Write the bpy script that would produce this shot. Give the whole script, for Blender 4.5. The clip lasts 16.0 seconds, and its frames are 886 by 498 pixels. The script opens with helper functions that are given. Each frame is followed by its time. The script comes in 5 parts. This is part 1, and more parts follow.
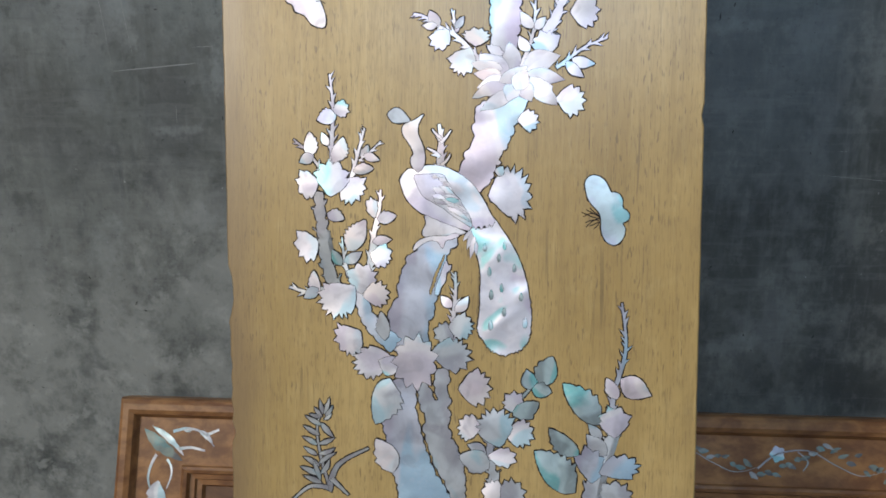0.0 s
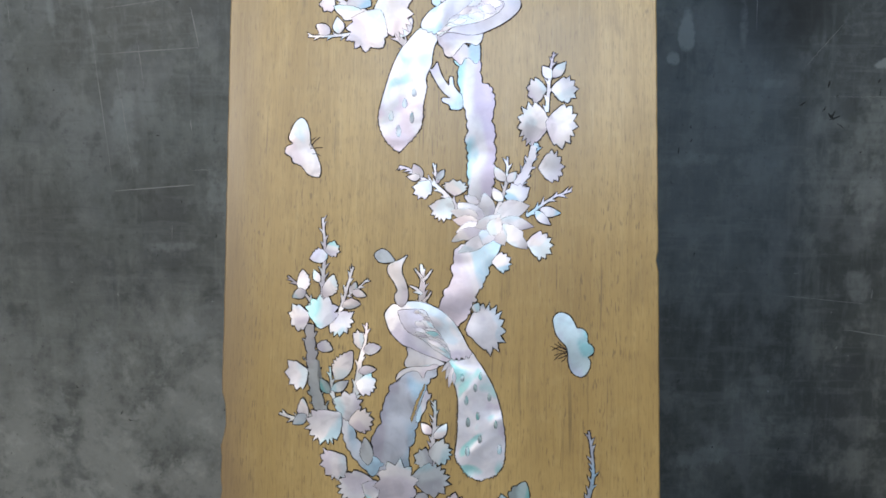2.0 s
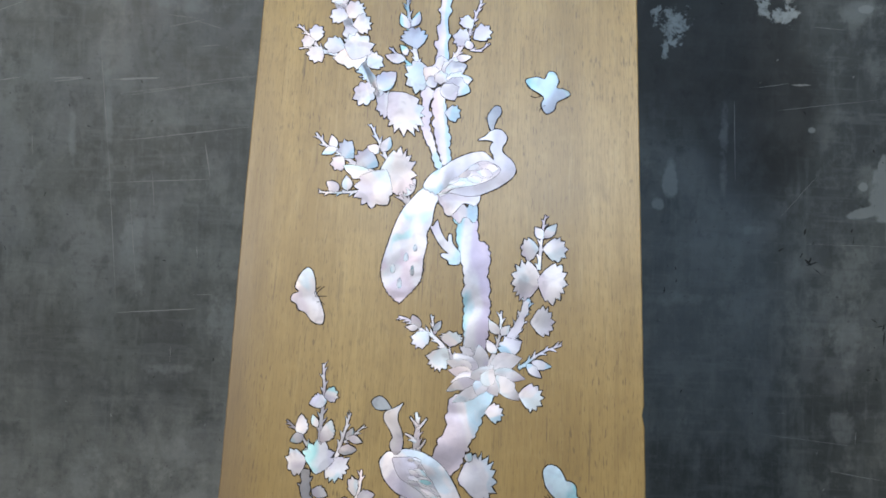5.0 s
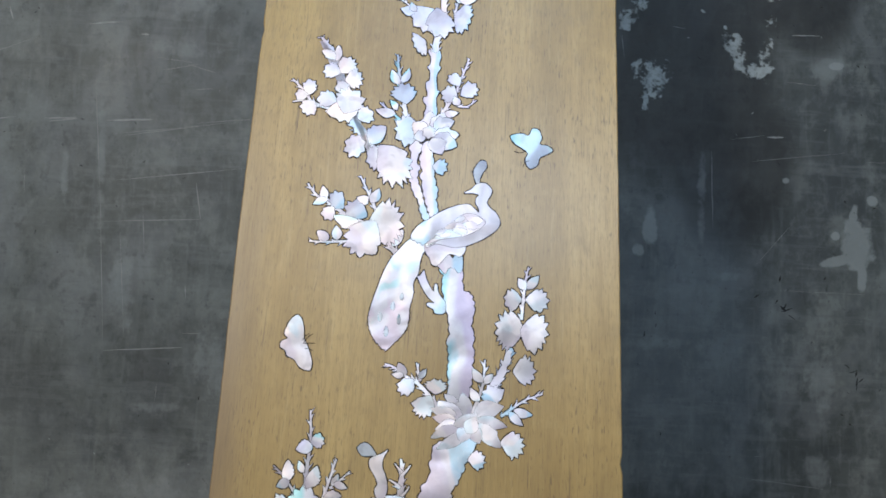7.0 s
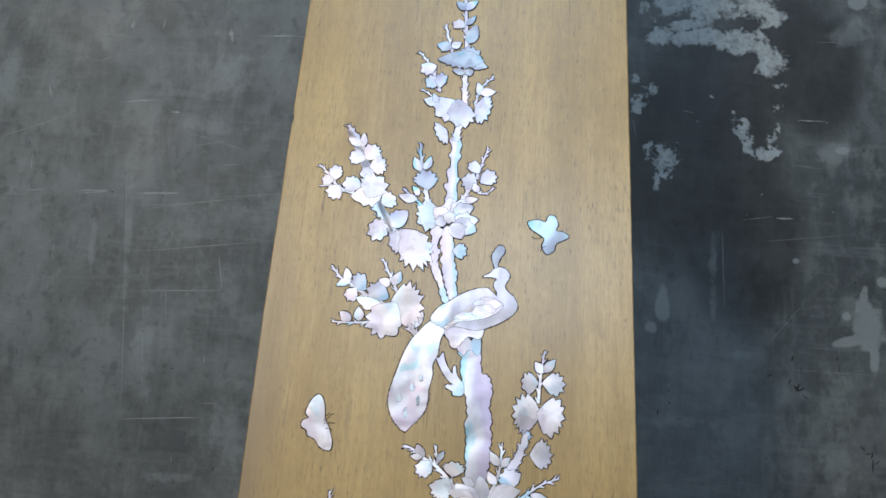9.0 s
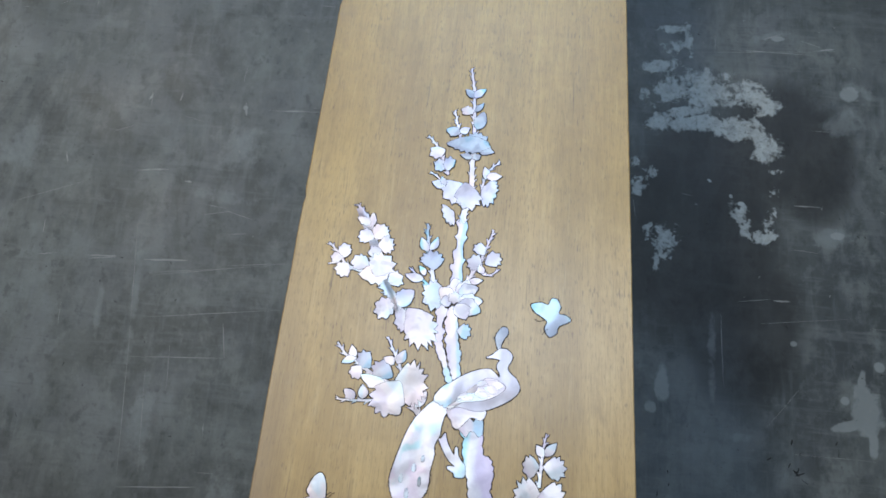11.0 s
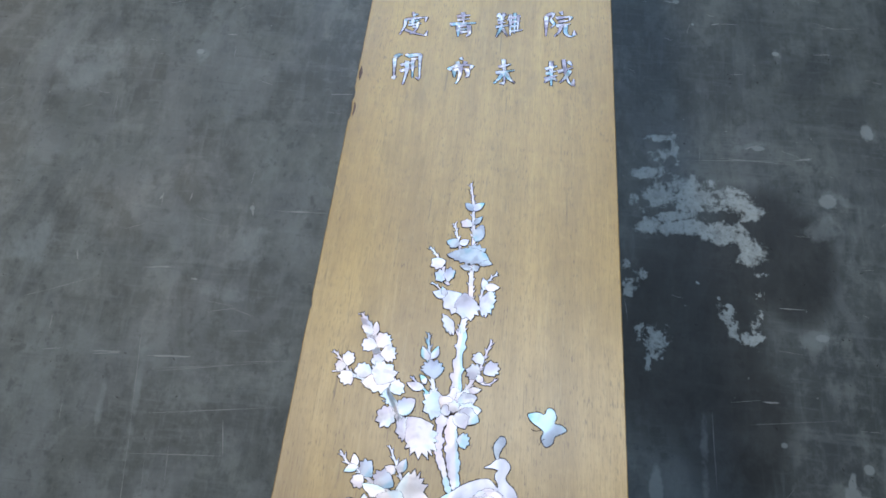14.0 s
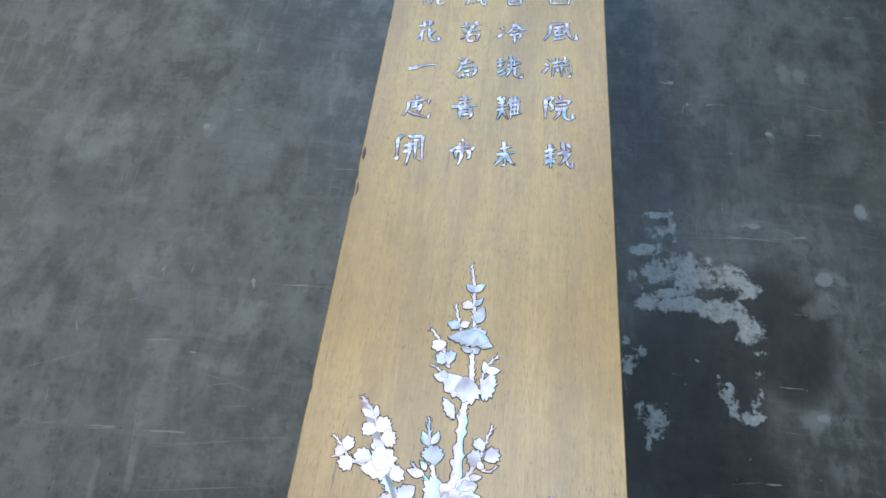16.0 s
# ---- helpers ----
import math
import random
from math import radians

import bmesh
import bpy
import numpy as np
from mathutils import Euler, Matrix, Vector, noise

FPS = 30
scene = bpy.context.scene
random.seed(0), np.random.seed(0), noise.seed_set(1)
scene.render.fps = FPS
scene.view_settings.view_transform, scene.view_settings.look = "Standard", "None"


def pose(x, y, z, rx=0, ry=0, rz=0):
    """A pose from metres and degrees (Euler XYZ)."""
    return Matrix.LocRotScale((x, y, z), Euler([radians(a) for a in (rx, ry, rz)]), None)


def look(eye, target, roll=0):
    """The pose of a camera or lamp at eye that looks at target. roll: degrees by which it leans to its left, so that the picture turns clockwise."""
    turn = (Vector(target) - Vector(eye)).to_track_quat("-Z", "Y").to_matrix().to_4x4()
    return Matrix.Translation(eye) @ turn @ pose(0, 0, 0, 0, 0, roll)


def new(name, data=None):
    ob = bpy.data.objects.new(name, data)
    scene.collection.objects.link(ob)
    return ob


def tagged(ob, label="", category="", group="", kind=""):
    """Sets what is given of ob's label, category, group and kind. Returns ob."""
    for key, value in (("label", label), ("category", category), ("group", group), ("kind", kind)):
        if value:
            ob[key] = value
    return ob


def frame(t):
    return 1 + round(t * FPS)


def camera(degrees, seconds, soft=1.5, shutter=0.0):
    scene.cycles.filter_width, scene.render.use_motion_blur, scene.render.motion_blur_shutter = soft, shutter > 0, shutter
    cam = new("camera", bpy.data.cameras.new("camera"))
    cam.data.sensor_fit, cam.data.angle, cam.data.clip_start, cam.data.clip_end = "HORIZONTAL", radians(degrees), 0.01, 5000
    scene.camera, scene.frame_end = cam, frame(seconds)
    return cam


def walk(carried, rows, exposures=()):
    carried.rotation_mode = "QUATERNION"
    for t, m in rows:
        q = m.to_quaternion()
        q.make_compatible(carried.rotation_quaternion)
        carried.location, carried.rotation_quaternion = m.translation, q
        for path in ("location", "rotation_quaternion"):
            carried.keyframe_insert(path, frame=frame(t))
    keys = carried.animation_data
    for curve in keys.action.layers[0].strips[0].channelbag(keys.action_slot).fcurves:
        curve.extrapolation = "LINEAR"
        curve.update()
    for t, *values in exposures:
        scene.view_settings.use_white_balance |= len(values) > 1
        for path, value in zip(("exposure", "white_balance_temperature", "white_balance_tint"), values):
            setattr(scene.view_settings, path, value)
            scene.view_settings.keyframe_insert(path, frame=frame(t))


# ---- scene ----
# A tall inlaid panel leans in front of a cement wall; a framed board stands behind it.
from collections import defaultdict

cam = camera(63.3, 16.0, soft=1.75)
PATH = [
    (0.0, -0.0255, -0.6028, 1.2577, 76.87, 0.19, 3.67),
    (0.5, -0.0238, -0.6232, 1.2709, 79.09, -0.05, 2.96),
    (1.0, -0.0269, -0.6313, 1.2785, 79.74, -0.09, 2.90),
    (1.5, -0.0191, -0.6466, 1.2949, 82.06, -0.18, 2.06),
    (2.0, -0.0229, -0.6534, 1.3074, 84.00, -0.52, 2.22),
    (2.5, -0.0314, -0.6645, 1.3167, 84.90, -1.29, 2.08),
    (3.0, -0.0302, -0.6708, 1.3225, 85.68, -1.64, 1.65),
    (3.5, -0.0286, -0.6762, 1.3280, 87.03, -1.94, 1.49),
    (4.0, -0.0288, -0.6804, 1.3398, 89.22, -2.12, 1.62),
    (6.5, -0.0294, -0.7063, 1.3707, 93.72, -2.71, 0.98),
    (7.0, -0.0305, -0.7149, 1.3765, 94.52, -2.86, 0.30),
    (7.5, -0.0321, -0.7284, 1.3831, 95.86, -2.89, 0.48),
    (8.0, -0.0370, -0.7310, 1.3889, 96.87, -3.23, 0.76),
    (8.5, -0.0412, -0.7422, 1.3945, 98.22, -3.57, 0.72),
    (9.0, -0.0430, -0.7432, 1.3990, 99.20, -3.78, 0.92),
    (9.5, -0.0402, -0.7427, 1.4011, 99.97, -3.79, 0.70),
    (10.0, -0.0455, -0.7526, 1.4067, 101.77, -4.38, 0.56),
    (12.5, -0.0560, -0.7858, 1.4306, 106.44, -5.47, 0.33),
    (13.0, -0.0592, -0.8005, 1.4377, 107.79, -5.40, 0.20),
    (13.5, -0.0649, -0.8120, 1.4418, 108.83, -5.49, 0.33),
    (14.0, -0.0656, -0.8215, 1.4457, 110.17, -5.58, -0.27),
    (14.5, -0.0700, -0.8231, 1.4526, 111.14, -5.78, -0.40),
    (15.0, -0.0719, -0.8319, 1.4609, 112.51, -5.82, -0.65),
    (15.5, -0.0752, -0.8367, 1.4682, 113.80, -6.14, -0.51),
    (16.0, -0.0750, -0.8418, 1.4725, 114.84, -5.97, -0.72),
]
EXPOSURES = ((0, -0.12, 6680, 10), (4, -0.32, 6630, 10), (9, -0.29, 6530, 10), (12.5, -0.25, 6300, 10), (14, -0.25, 6280, 10), (16, -0.13, 6260, 10))
walk(cam, [(t, pose(x, y, z, rx, ry, rz)) for t, x, y, z, rx, ry, rz in PATH], EXPOSURES)

# ---- light ----
world = bpy.data.worlds.new("world")
scene.world = world
world.use_nodes = True
sky = world.node_tree.nodes.new("ShaderNodeTexSky")
sky.sky_type, sky.sun_disc = "NISHITA", False
sky.sun_elevation, sky.sun_rotation = radians(40), radians(220)
world.node_tree.links.new(sky.outputs[0], world.node_tree.nodes["Background"].inputs[0])
world.node_tree.nodes["Background"].inputs[1].default_value = 0.1


def opening_light(name, at, target, sx, sy, power, colour):
    lamp = bpy.data.lights.new(name, "AREA")
    lamp.shape, lamp.size, lamp.size_y, lamp.energy, lamp.color = "RECTANGLE", sx, sy, power, colour
    ob = new(name, lamp)
    ob.matrix_world = look(at, target)
    return ob


opening_light("side_window_light", (-4.55, -5.3, 4.3), (0.0, 0.2, 1.6), 1.5, 1.9, 375, (1.0, 0.915, 0.78))
opening_light("high_window_light", (-0.1, -5.95, 4.75), (0.0, 0.0, 1.6), 3.2, 1.5, 196, (0.69, 0.835, 1.0))
opening_light("roof_window_light", (-0.3, -2.8, 5.78), (-0.3, -2.79, 0.0), 2.4, 3.4, 130, (0.28, 0.58, 1.0))

# ---- materials ----


class Nodes:
    """A node material with short ways to add nodes."""

    def __init__(self, name):
        self.m = bpy.data.materials.new(name)
        self.m.use_nodes = True
        self.t = self.m.node_tree
        self.b = self.t.nodes["Principled BSDF"]
        self.place = self.t.nodes.new("ShaderNodeTexCoord").outputs["Object"]

    def put(self, socket, value):
        if isinstance(value, bpy.types.NodeSocket):
            self.t.links.new(value, socket)
        elif value is not None:
            socket.default_value = value

    def add(self, kind, *values, **settings):
        n = self.t.nodes.new("ShaderNode" + kind)
        for key, v in settings.items():
            setattr(n, key, v)
        for s, v in zip(n.inputs, values):
            self.put(s, v)
        return n

    def math(self, op, a, b=0.0, c=0.0):
        return self.add("Math", a, b, c, operation=op).outputs[0]

    def scaled(self, s):
        return self.add("Vector" + "Math", self.place, s, operation="MULTIPLY").outputs[0]

    def noise(self, s, detail=4.0, rough=0.55, distort=0.0):
        n = self.add("TexNoise", self.scaled(s))
        n.inputs["Scale"].default_value = 1.0
        n.inputs["Detail"].default_value = detail
        n.inputs["Roughness"].default_value = rough
        n.inputs["Distortion"].default_value = distort
        return n.outputs[0]

    def ramp(self, x, lo, hi, a=0.0, b=1.0):
        n = self.add("MapRange")
        n.interpolation_type = "SMOOTHSTEP"
        for i, v in enumerate((x, lo, hi, a, b)):
            self.put(n.inputs[i], v)
        return n.outputs[0]

    def mix(self, f, a, b, blend="MIX"):
        n = self.add("Mix", data_type="RGBA", blend_type=blend)
        for s, v in ((n.inputs[0], f), (n.inputs[6], a), (n.inputs[7], b)):
            self.put(s, (*v, 1) if isinstance(v, tuple) and len(v) == 3 else v)
        return n.outputs[2]

    def bump(self, height, strength, distance, normal=None):
        n = self.add("Bump")
        self.put(n.inputs["Strength"], strength)
        self.put(n.inputs["Distance"], distance)
        self.put(n.inputs["Height"], height)
        if normal is not None:
            self.put(n.inputs["Normal"], normal)
        return n.outputs[0]

    def end(self, colour, rough, normal=None, metal=0.0, **more):
        self.put(self.b.inputs["Base Color"], (*colour, 1) if isinstance(colour, tuple) else colour)
        self.put(self.b.inputs["Roughness"], rough)
        self.put(self.b.inputs["Metallic"], metal)
        if normal is not None:
            self.put(self.b.inputs["Normal"], normal)
        return self.m

    def blob(self, x, z, rx, rz, warp, turn=0.0):
        """1 inside an uneven patch of the wall, 0 outside."""
        c, s = math.cos(radians(turn)), math.sin(radians(turn))
        px = self.math("SUBTRACT", self.xz[0], x)
        pz = self.math("SUBTRACT", self.xz[1], z)
        a = self.math("ADD", self.math("MULTIPLY", px, c / rx), self.math("MULTIPLY", pz, s / rx))
        b = self.math("ADD", self.math("MULTIPLY", px, -s / rz), self.math("MULTIPLY", pz, c / rz))
        d = self.math("ADD", self.math("MULTIPLY", a, a), self.math("MULTIPLY", b, b))
        return self.math("SUBTRACT", warp, d)


def cement_wall():
    k = Nodes("grey_cement_render")
    sep = k.add("SeparateXYZ", k.place)
    k.xz = (sep.outputs[0], sep.outputs[2])
    cloud = k.noise((2.6, 2.6, 2.6), 6, 0.62, 0.1)
    mottle = k.noise((13, 13, 10), 8, 0.68, 0.15)
    fine = k.noise((90, 90, 90), 4, 0.6)
    streak = k.noise((24, 24, 5.5), 6, 0.65, 0.3)
    wipe = k.noise((5, 5, 42), 5, 0.65, 0.15)
    grit = k.noise((42, 42, 36), 7, 0.7, 0.1)
    brush = k.noise((70, 70, 7), 5, 0.65, 0.2)
    drag = k.noise((8, 8, 80), 5, 0.65, 0.2)
    c = k.mix(k.ramp(cloud, 0.34, 0.66), (0.042, 0.046, 0.045), (0.102, 0.104, 0.098))
    c = k.mix(k.math("MULTIPLY", k.ramp(mottle, 0.5, 0.64), 0.6), c, (0.165, 0.167, 0.16))
    c = k.mix(k.math("MULTIPLY", k.ramp(mottle, 0.49, 0.36), 0.68), c, (0.03, 0.033, 0.033))
    c = k.mix(k.math("MULTIPLY", k.ramp(streak, 0.52, 0.68), 0.3), c, (0.165, 0.17, 0.168))
    c = k.mix(k.math("MULTIPLY", k.ramp(streak, 0.46, 0.36), 0.28), c, (0.04, 0.043, 0.044))
    strokes = k.noise((7, 7, 4.2), 5, 0.55, 0.9)
    c = k.mix(k.math("MULTIPLY", k.ramp(strokes, 0.52, 0.62), 0.4), c, (0.14, 0.14, 0.145))
    c = k.mix(k.math("MULTIPLY", k.ramp(strokes, 0.46, 0.36), 0.4), c, (0.045, 0.047, 0.052))
    c = k.mix(k.math("MULTIPLY", k.ramp(wipe, 0.54, 0.66), 0.3), c, (0.15, 0.152, 0.15))
    c = k.mix(k.math("MULTIPLY", k.ramp(grit, 0.52, 0.66), 0.27), c, (0.17, 0.172, 0.168))
    c = k.mix(k.math("MULTIPLY", k.ramp(grit, 0.46, 0.32), 0.5), c, (0.024, 0.026, 0.026))
    c = k.mix(k.math("MULTIPLY", k.ramp(brush, 0.54, 0.68), 0.22), c, (0.16, 0.165, 0.165))
    c = k.mix(k.math("MULTIPLY", k.ramp(drag, 0.55, 0.68), 0.2), c, (0.16, 0.165, 0.165))
    c = k.mix(k.math("MULTIPLY", k.ramp(drag, 0.44, 0.33), 0.25), c, (0.035, 0.037, 0.038))
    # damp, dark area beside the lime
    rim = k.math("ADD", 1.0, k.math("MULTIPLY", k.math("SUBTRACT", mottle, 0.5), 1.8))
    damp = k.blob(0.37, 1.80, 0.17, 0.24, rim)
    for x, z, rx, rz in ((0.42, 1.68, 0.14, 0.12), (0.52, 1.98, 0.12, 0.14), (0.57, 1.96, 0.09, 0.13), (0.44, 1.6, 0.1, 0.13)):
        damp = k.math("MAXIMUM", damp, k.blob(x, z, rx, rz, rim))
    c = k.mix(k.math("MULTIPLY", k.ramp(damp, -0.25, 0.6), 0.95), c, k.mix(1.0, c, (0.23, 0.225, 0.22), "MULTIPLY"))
    # two wide areas high on the wall are darker
    upper_dark = k.math("MAXIMUM", k.blob(0.78, 2.6, 0.42, 0.42, rim), k.blob(0.3, 2.5, 0.25, 0.3, rim))
    c = k.mix(k.math("MULTIPLY", k.ramp(upper_dark, -0.4, 0.7), 0.6), c, k.mix(1.0, c, (0.5, 0.52, 0.5), "MULTIPLY"))
    # a paler, bluer area low beside the board
    bluish = k.blob(0.35, 1.33, 0.2, 0.3, rim)
    c = k.mix(k.math("MULTIPLY", k.ramp(bluish, -0.3, 0.8), 0.3), c, (0.135, 0.15, 0.165))
    # salts blooming low on the wall
    bloom = k.noise((11, 11, 11), 7, 0.7, 0.2)
    low = k.ramp(k.math("ADD", k.xz[1], k.math("MULTIPLY", k.math("SUBTRACT", cloud, 0.5), 0.9)), 1.32, 0.72)
    aside = k.ramp(k.xz[0], 0.2, -0.3)
    c = k.mix(k.math("MULTIPLY", k.math("MULTIPLY", low, aside), k.ramp(bloom, 0.33, 0.6)), c, (0.205, 0.206, 0.198))
    flecks = k.noise((24, 24, 24), 6, 0.7, 0.2)
    c = k.mix(k.math("MULTIPLY", k.math("MULTIPLY", low, aside), k.math("MULTIPLY", k.ramp(flecks, 0.52, 0.66), 0.5)), c, (0.29, 0.29, 0.28))
    c = k.mix(k.math("MULTIPLY", k.math("MULTIPLY", low, aside), k.math("MULTIPLY", k.ramp(flecks, 0.46, 0.36), 0.35)), c, (0.07, 0.07, 0.068))
    # pale lime left on the wall
    ragged = k.noise((48, 48, 48), 6, 0.68, 0.3)
    lumps = k.noise((22, 22, 22), 4, 0.6, 0.4)
    edge = k.math("ADD", 1.0, k.math("MULTIPLY", k.math("ADD", k.math("SUBTRACT", ragged, 0.52), k.math("MULTIPLY", k.math("SUBTRACT", lumps, 0.5), 0.6)), 5.2))
    torn = k.math("ADD", 0.8, k.math("MULTIPLY", k.math("SUBTRACT", ragged, 0.5), 9.0))
    arch = (
        (0.316, 2.087, 0.052, 0.025, 26), (0.368, 2.113, 0.044, 0.017, 6), (0.384, 2.080, 0.063, 0.025, -2), (0.452, 2.081, 0.048, 0.023, -4), (0.490, 2.064, 0.025, 0.025, 6), (0.292, 2.016, 0.035, 0.013, 26),
        (0.337, 2.039, 0.032, 0.010, 11), (0.370, 2.017, 0.062, 0.014, 1), (0.433, 2.012, 0.045, 0.020, -6), (0.472, 2.002, 0.042, 0.026, -34), (0.488, 1.967, 0.029, 0.021, 16), (0.511, 1.934, 0.010, 0.006, 6),
        (0.506, 1.892, 0.012, 0.009, 26),
    )
    beside = (
        (0.444, 1.835, 0.040, 0.009, -52), (0.469, 1.804, 0.025, 0.010, -14), (0.496, 1.826, 0.010, 0.028, -2), (0.256, 1.921, 0.020, 0.010, -34), (0.274, 1.905, 0.011, 0.017, -14),
        (0.258, 1.884, 0.011, 0.020, 6), (0.299, 1.792, 0.028, 0.021, 16), (0.306, 1.774, 0.014, 0.023, 6), (0.289, 1.746, 0.006, 0.018, 6), (0.318, 2.212, 0.034, 0.008, 6), (0.346, 2.198, 0.009, 0.030, 6),
        (0.318, 2.174, 0.022, 0.013, 16), (0.290, 2.127, 0.034, 0.013, 11), (0.386, 1.905, 0.004, 0.002, -30), (0.425, 1.878, 0.004, 0.003, -40), (0.448, 1.856, 0.01, 0.006, -50), (0.503, 1.896, 0.007, 0.003, 20), (0.499, 1.883, 0.005, 0.003, -10), (0.513, 1.932, 0.005, 0.003, 0), (0.503, 1.853, 0.005, 0.011, 10),
    )
    lime = None
    for x, z, rx, rz, turn in arch + beside:
        patch = k.blob(x, z, rx * 1.12, rz * 1.16, edge if z > 1.95 else torn, turn)
        lime = patch if lime is None else k.math("MAXIMUM", lime, patch)
    smooth = k.math("ADD", k.math("ADD", 1.0, k.math("MULTIPLY", k.math("SUBTRACT", lumps, 0.5), 1.6)), k.math("MULTIPLY", k.math("SUBTRACT", ragged, 0.5), 1.8))
    star = None
    for x, z, rx, rz, turn in (
        (0.655, 1.510, 0.030, 0.044, 4), (0.622, 1.485, 0.032, 0.009, 16), (0.645, 1.550, 0.008, 0.033, -8), (0.661, 1.46, 0.009, 0.03, 0), (0.647, 1.543, 0.017, 0.017, 4), (0.616, 1.526, 0.008, 0.008, 4), (0.677, 1.588, 0.010, 0.010, 4),
        (0.305, 1.526, 0.013, 0.035, -2), (0.286, 1.488, 0.011, 0.012, 4), (0.532, 1.616, 0.007, 0.006, 4),
        (0.353, 2.562, 0.008, 0.005, 4), (0.389, 2.504, 0.005, 0.005, 4), (0.566, 2.444, 0.008, 0.006, 4), (0.743, 2.265, 0.014, 0.02, 4), (0.650, 2.101, 0.018, 0.016, 4), (0.615, 1.818, 0.014, 0.007, 4), (-0.671, 2.326, 0.009, 0.007, 4), (-0.491, 1.974, 0.005, 0.005, 4), (0.516, 2.208, 0.016, 0.006, 4),
    ):
        patch = k.blob(x, z, rx, rz, smooth, turn)
        star = patch if star is None else k.math("MAXIMUM", star, patch)
    soft = k.math("ADD", 0.9, k.math("ADD", k.math("MULTIPLY", k.math("SUBTRACT", ragged, 0.5), 3.6), k.math("MULTIPLY", k.math("SUBTRACT", mottle, 0.5), 5.0)))
    softer = k.math("ADD", 1.0, k.math("MULTIPLY", k.math("SUBTRACT", mottle, 0.5), 3.0))
    pale_spots = (
        (0.567, 2.441, 0.010, 0.018, 6), (0.614, 2.619, 0.016, 0.037, 7), (0.653, 2.615, 0.018, 0.017, 7), (0.747, 2.269, 0.016, 0.028, 26), (0.638, 2.040, 0.036, 0.024, 6), (0.669, 2.111, 0.039, 0.010, -24),
        (0.507, 2.215, 0.033, 0.008, 16), (0.607, 1.814, 0.038, 0.015, 6), (-0.664, 2.320, 0.015, 0.015, 6), (-0.893, 2.276, 0.074, 0.053, 6), (-0.898, 1.855, 0.060, 0.026, 21), (-0.491, 1.887, 0.047, 0.046, 3),
        (-0.501, 1.795, 0.072, 0.015, -2), (-0.409, 1.261, 0.030, 0.042, 4), (-0.578, 1.372, 0.019, 0.081, 4),
    )
    smears = (
        (-0.629, 1.564, 0.008, 0.111, 4), (-0.690, 1.571, 0.007, 0.061, 4), (-0.885, 1.863, 0.026, 0.055, 3), (-0.435, 1.261, 0.013, 0.046, 1), (-0.501, 1.185, 0.056, 0.009, 2), (0.312, 1.332, 0.062, 0.012, 1),
        (0.592, 1.285, 0.022, 0.053, 1), (0.391, 1.561, 0.007, 0.077, 1), (0.433, 1.449, 0.026, 0.009, 1), (0.585, 1.136, 0.026, 0.027, 2), (0.351, 0.853, 0.046, 0.019, 2), (-0.636, 0.992, 0.038, 0.058, 2),
        (-0.483, 1.044, 0.028, 0.024, 2), (-0.706, 0.912, 0.019, 0.034, 2),
    )
    faint = None
    for x, z, rx, rz, turn in pale_spots + smears:
        patch = k.blob(x, z, rx, rz, soft, turn)
        faint = patch if faint is None else k.math("MAXIMUM", faint, patch)
    dark_low = (
        (-0.502, 1.716, 0.071, 0.036, 4), (-0.520, 1.226, 0.057, 0.032, 4), (-0.736, 1.380, 0.029, 0.034, 4), (-0.750, 1.377, 0.042, 0.024, 1), (-0.528, 1.272, 0.065, 0.029, 1), (-0.491, 1.157, 0.071, 0.012, 2),
        (-0.523, 0.860, 0.048, 0.049, 2), (-0.701, 1.114, 0.043, 0.038, 2), (0.438, 1.082, 0.054, 0.065, 2), (0.334, 0.995, 0.045, 0.056, 2), (0.398, 1.595, 0.060, 0.026, 1), (-0.890, 2.148, 0.065, 0.056, 6),
    )
    dark_high = (
        (-0.505, 2.607, 0.060, 0.069, 7), (-0.652, 2.216, 0.042, 0.057, 6), (0.279, 2.469, 0.057, 0.078, 6), (0.628, 2.317, 0.122, 0.036, 6),
        (0.554, 2.054, 0.049, 0.066, 5), (0.468, 2.164, 0.056, 0.023, 5), (0.260, 2.264, 0.058, 0.053, 5), (0.394, 2.001, 0.098, 0.024, 5), (-0.674, 1.224, 0.153, 0.065, 4), (-0.522, 1.318, 0.077, 0.057, 4),
    )
    dull = None
    for x, z, rx, rz, turn in dark_low + dark_high:
        patch = k.blob(x, z, rx * 1.15, rz * 1.15, softer, turn)
        dull = patch if dull is None else k.math("MAXIMUM", dull, patch)
    c = k.mix(k.math("MULTIPLY", k.ramp(dull, -0.6, 0.9), 0.4), c, k.mix(1.0, c, (0.5, 0.52, 0.52), "MULTIPLY"))
    c = k.mix(k.math("MULTIPLY", k.ramp(faint, -0.5, 1.1), 0.42), c, (0.21, 0.215, 0.215))
    c = k.mix(k.math("MULTIPLY", k.ramp(star, -0.15, 0.5), 0.6), c, (0.27, 0.275, 0.27))
    holes = k.ramp(k.noise((120, 120, 120), 4, 0.7, 0.3), 0.36, 0.48, 0.62, 1.0)
    lime = k.math("MULTIPLY", k.ramp(lime, -0.25, 0.6), holes)
    c = k.mix(k.math("MULTIPLY", lime, k.ramp(grit, 0.36, 0.52, 0.72, 0.97)), c, k.mix(fine, (0.27, 0.28, 0.28), (0.44, 0.44, 0.425)))
    pits = k.noise((150, 150, 150), 2, 0.5)
    c = k.mix(k.math("MULTIPLY", k.ramp(pits, 0.7, 0.76), 0.5), c, (0.03, 0.03, 0.03))
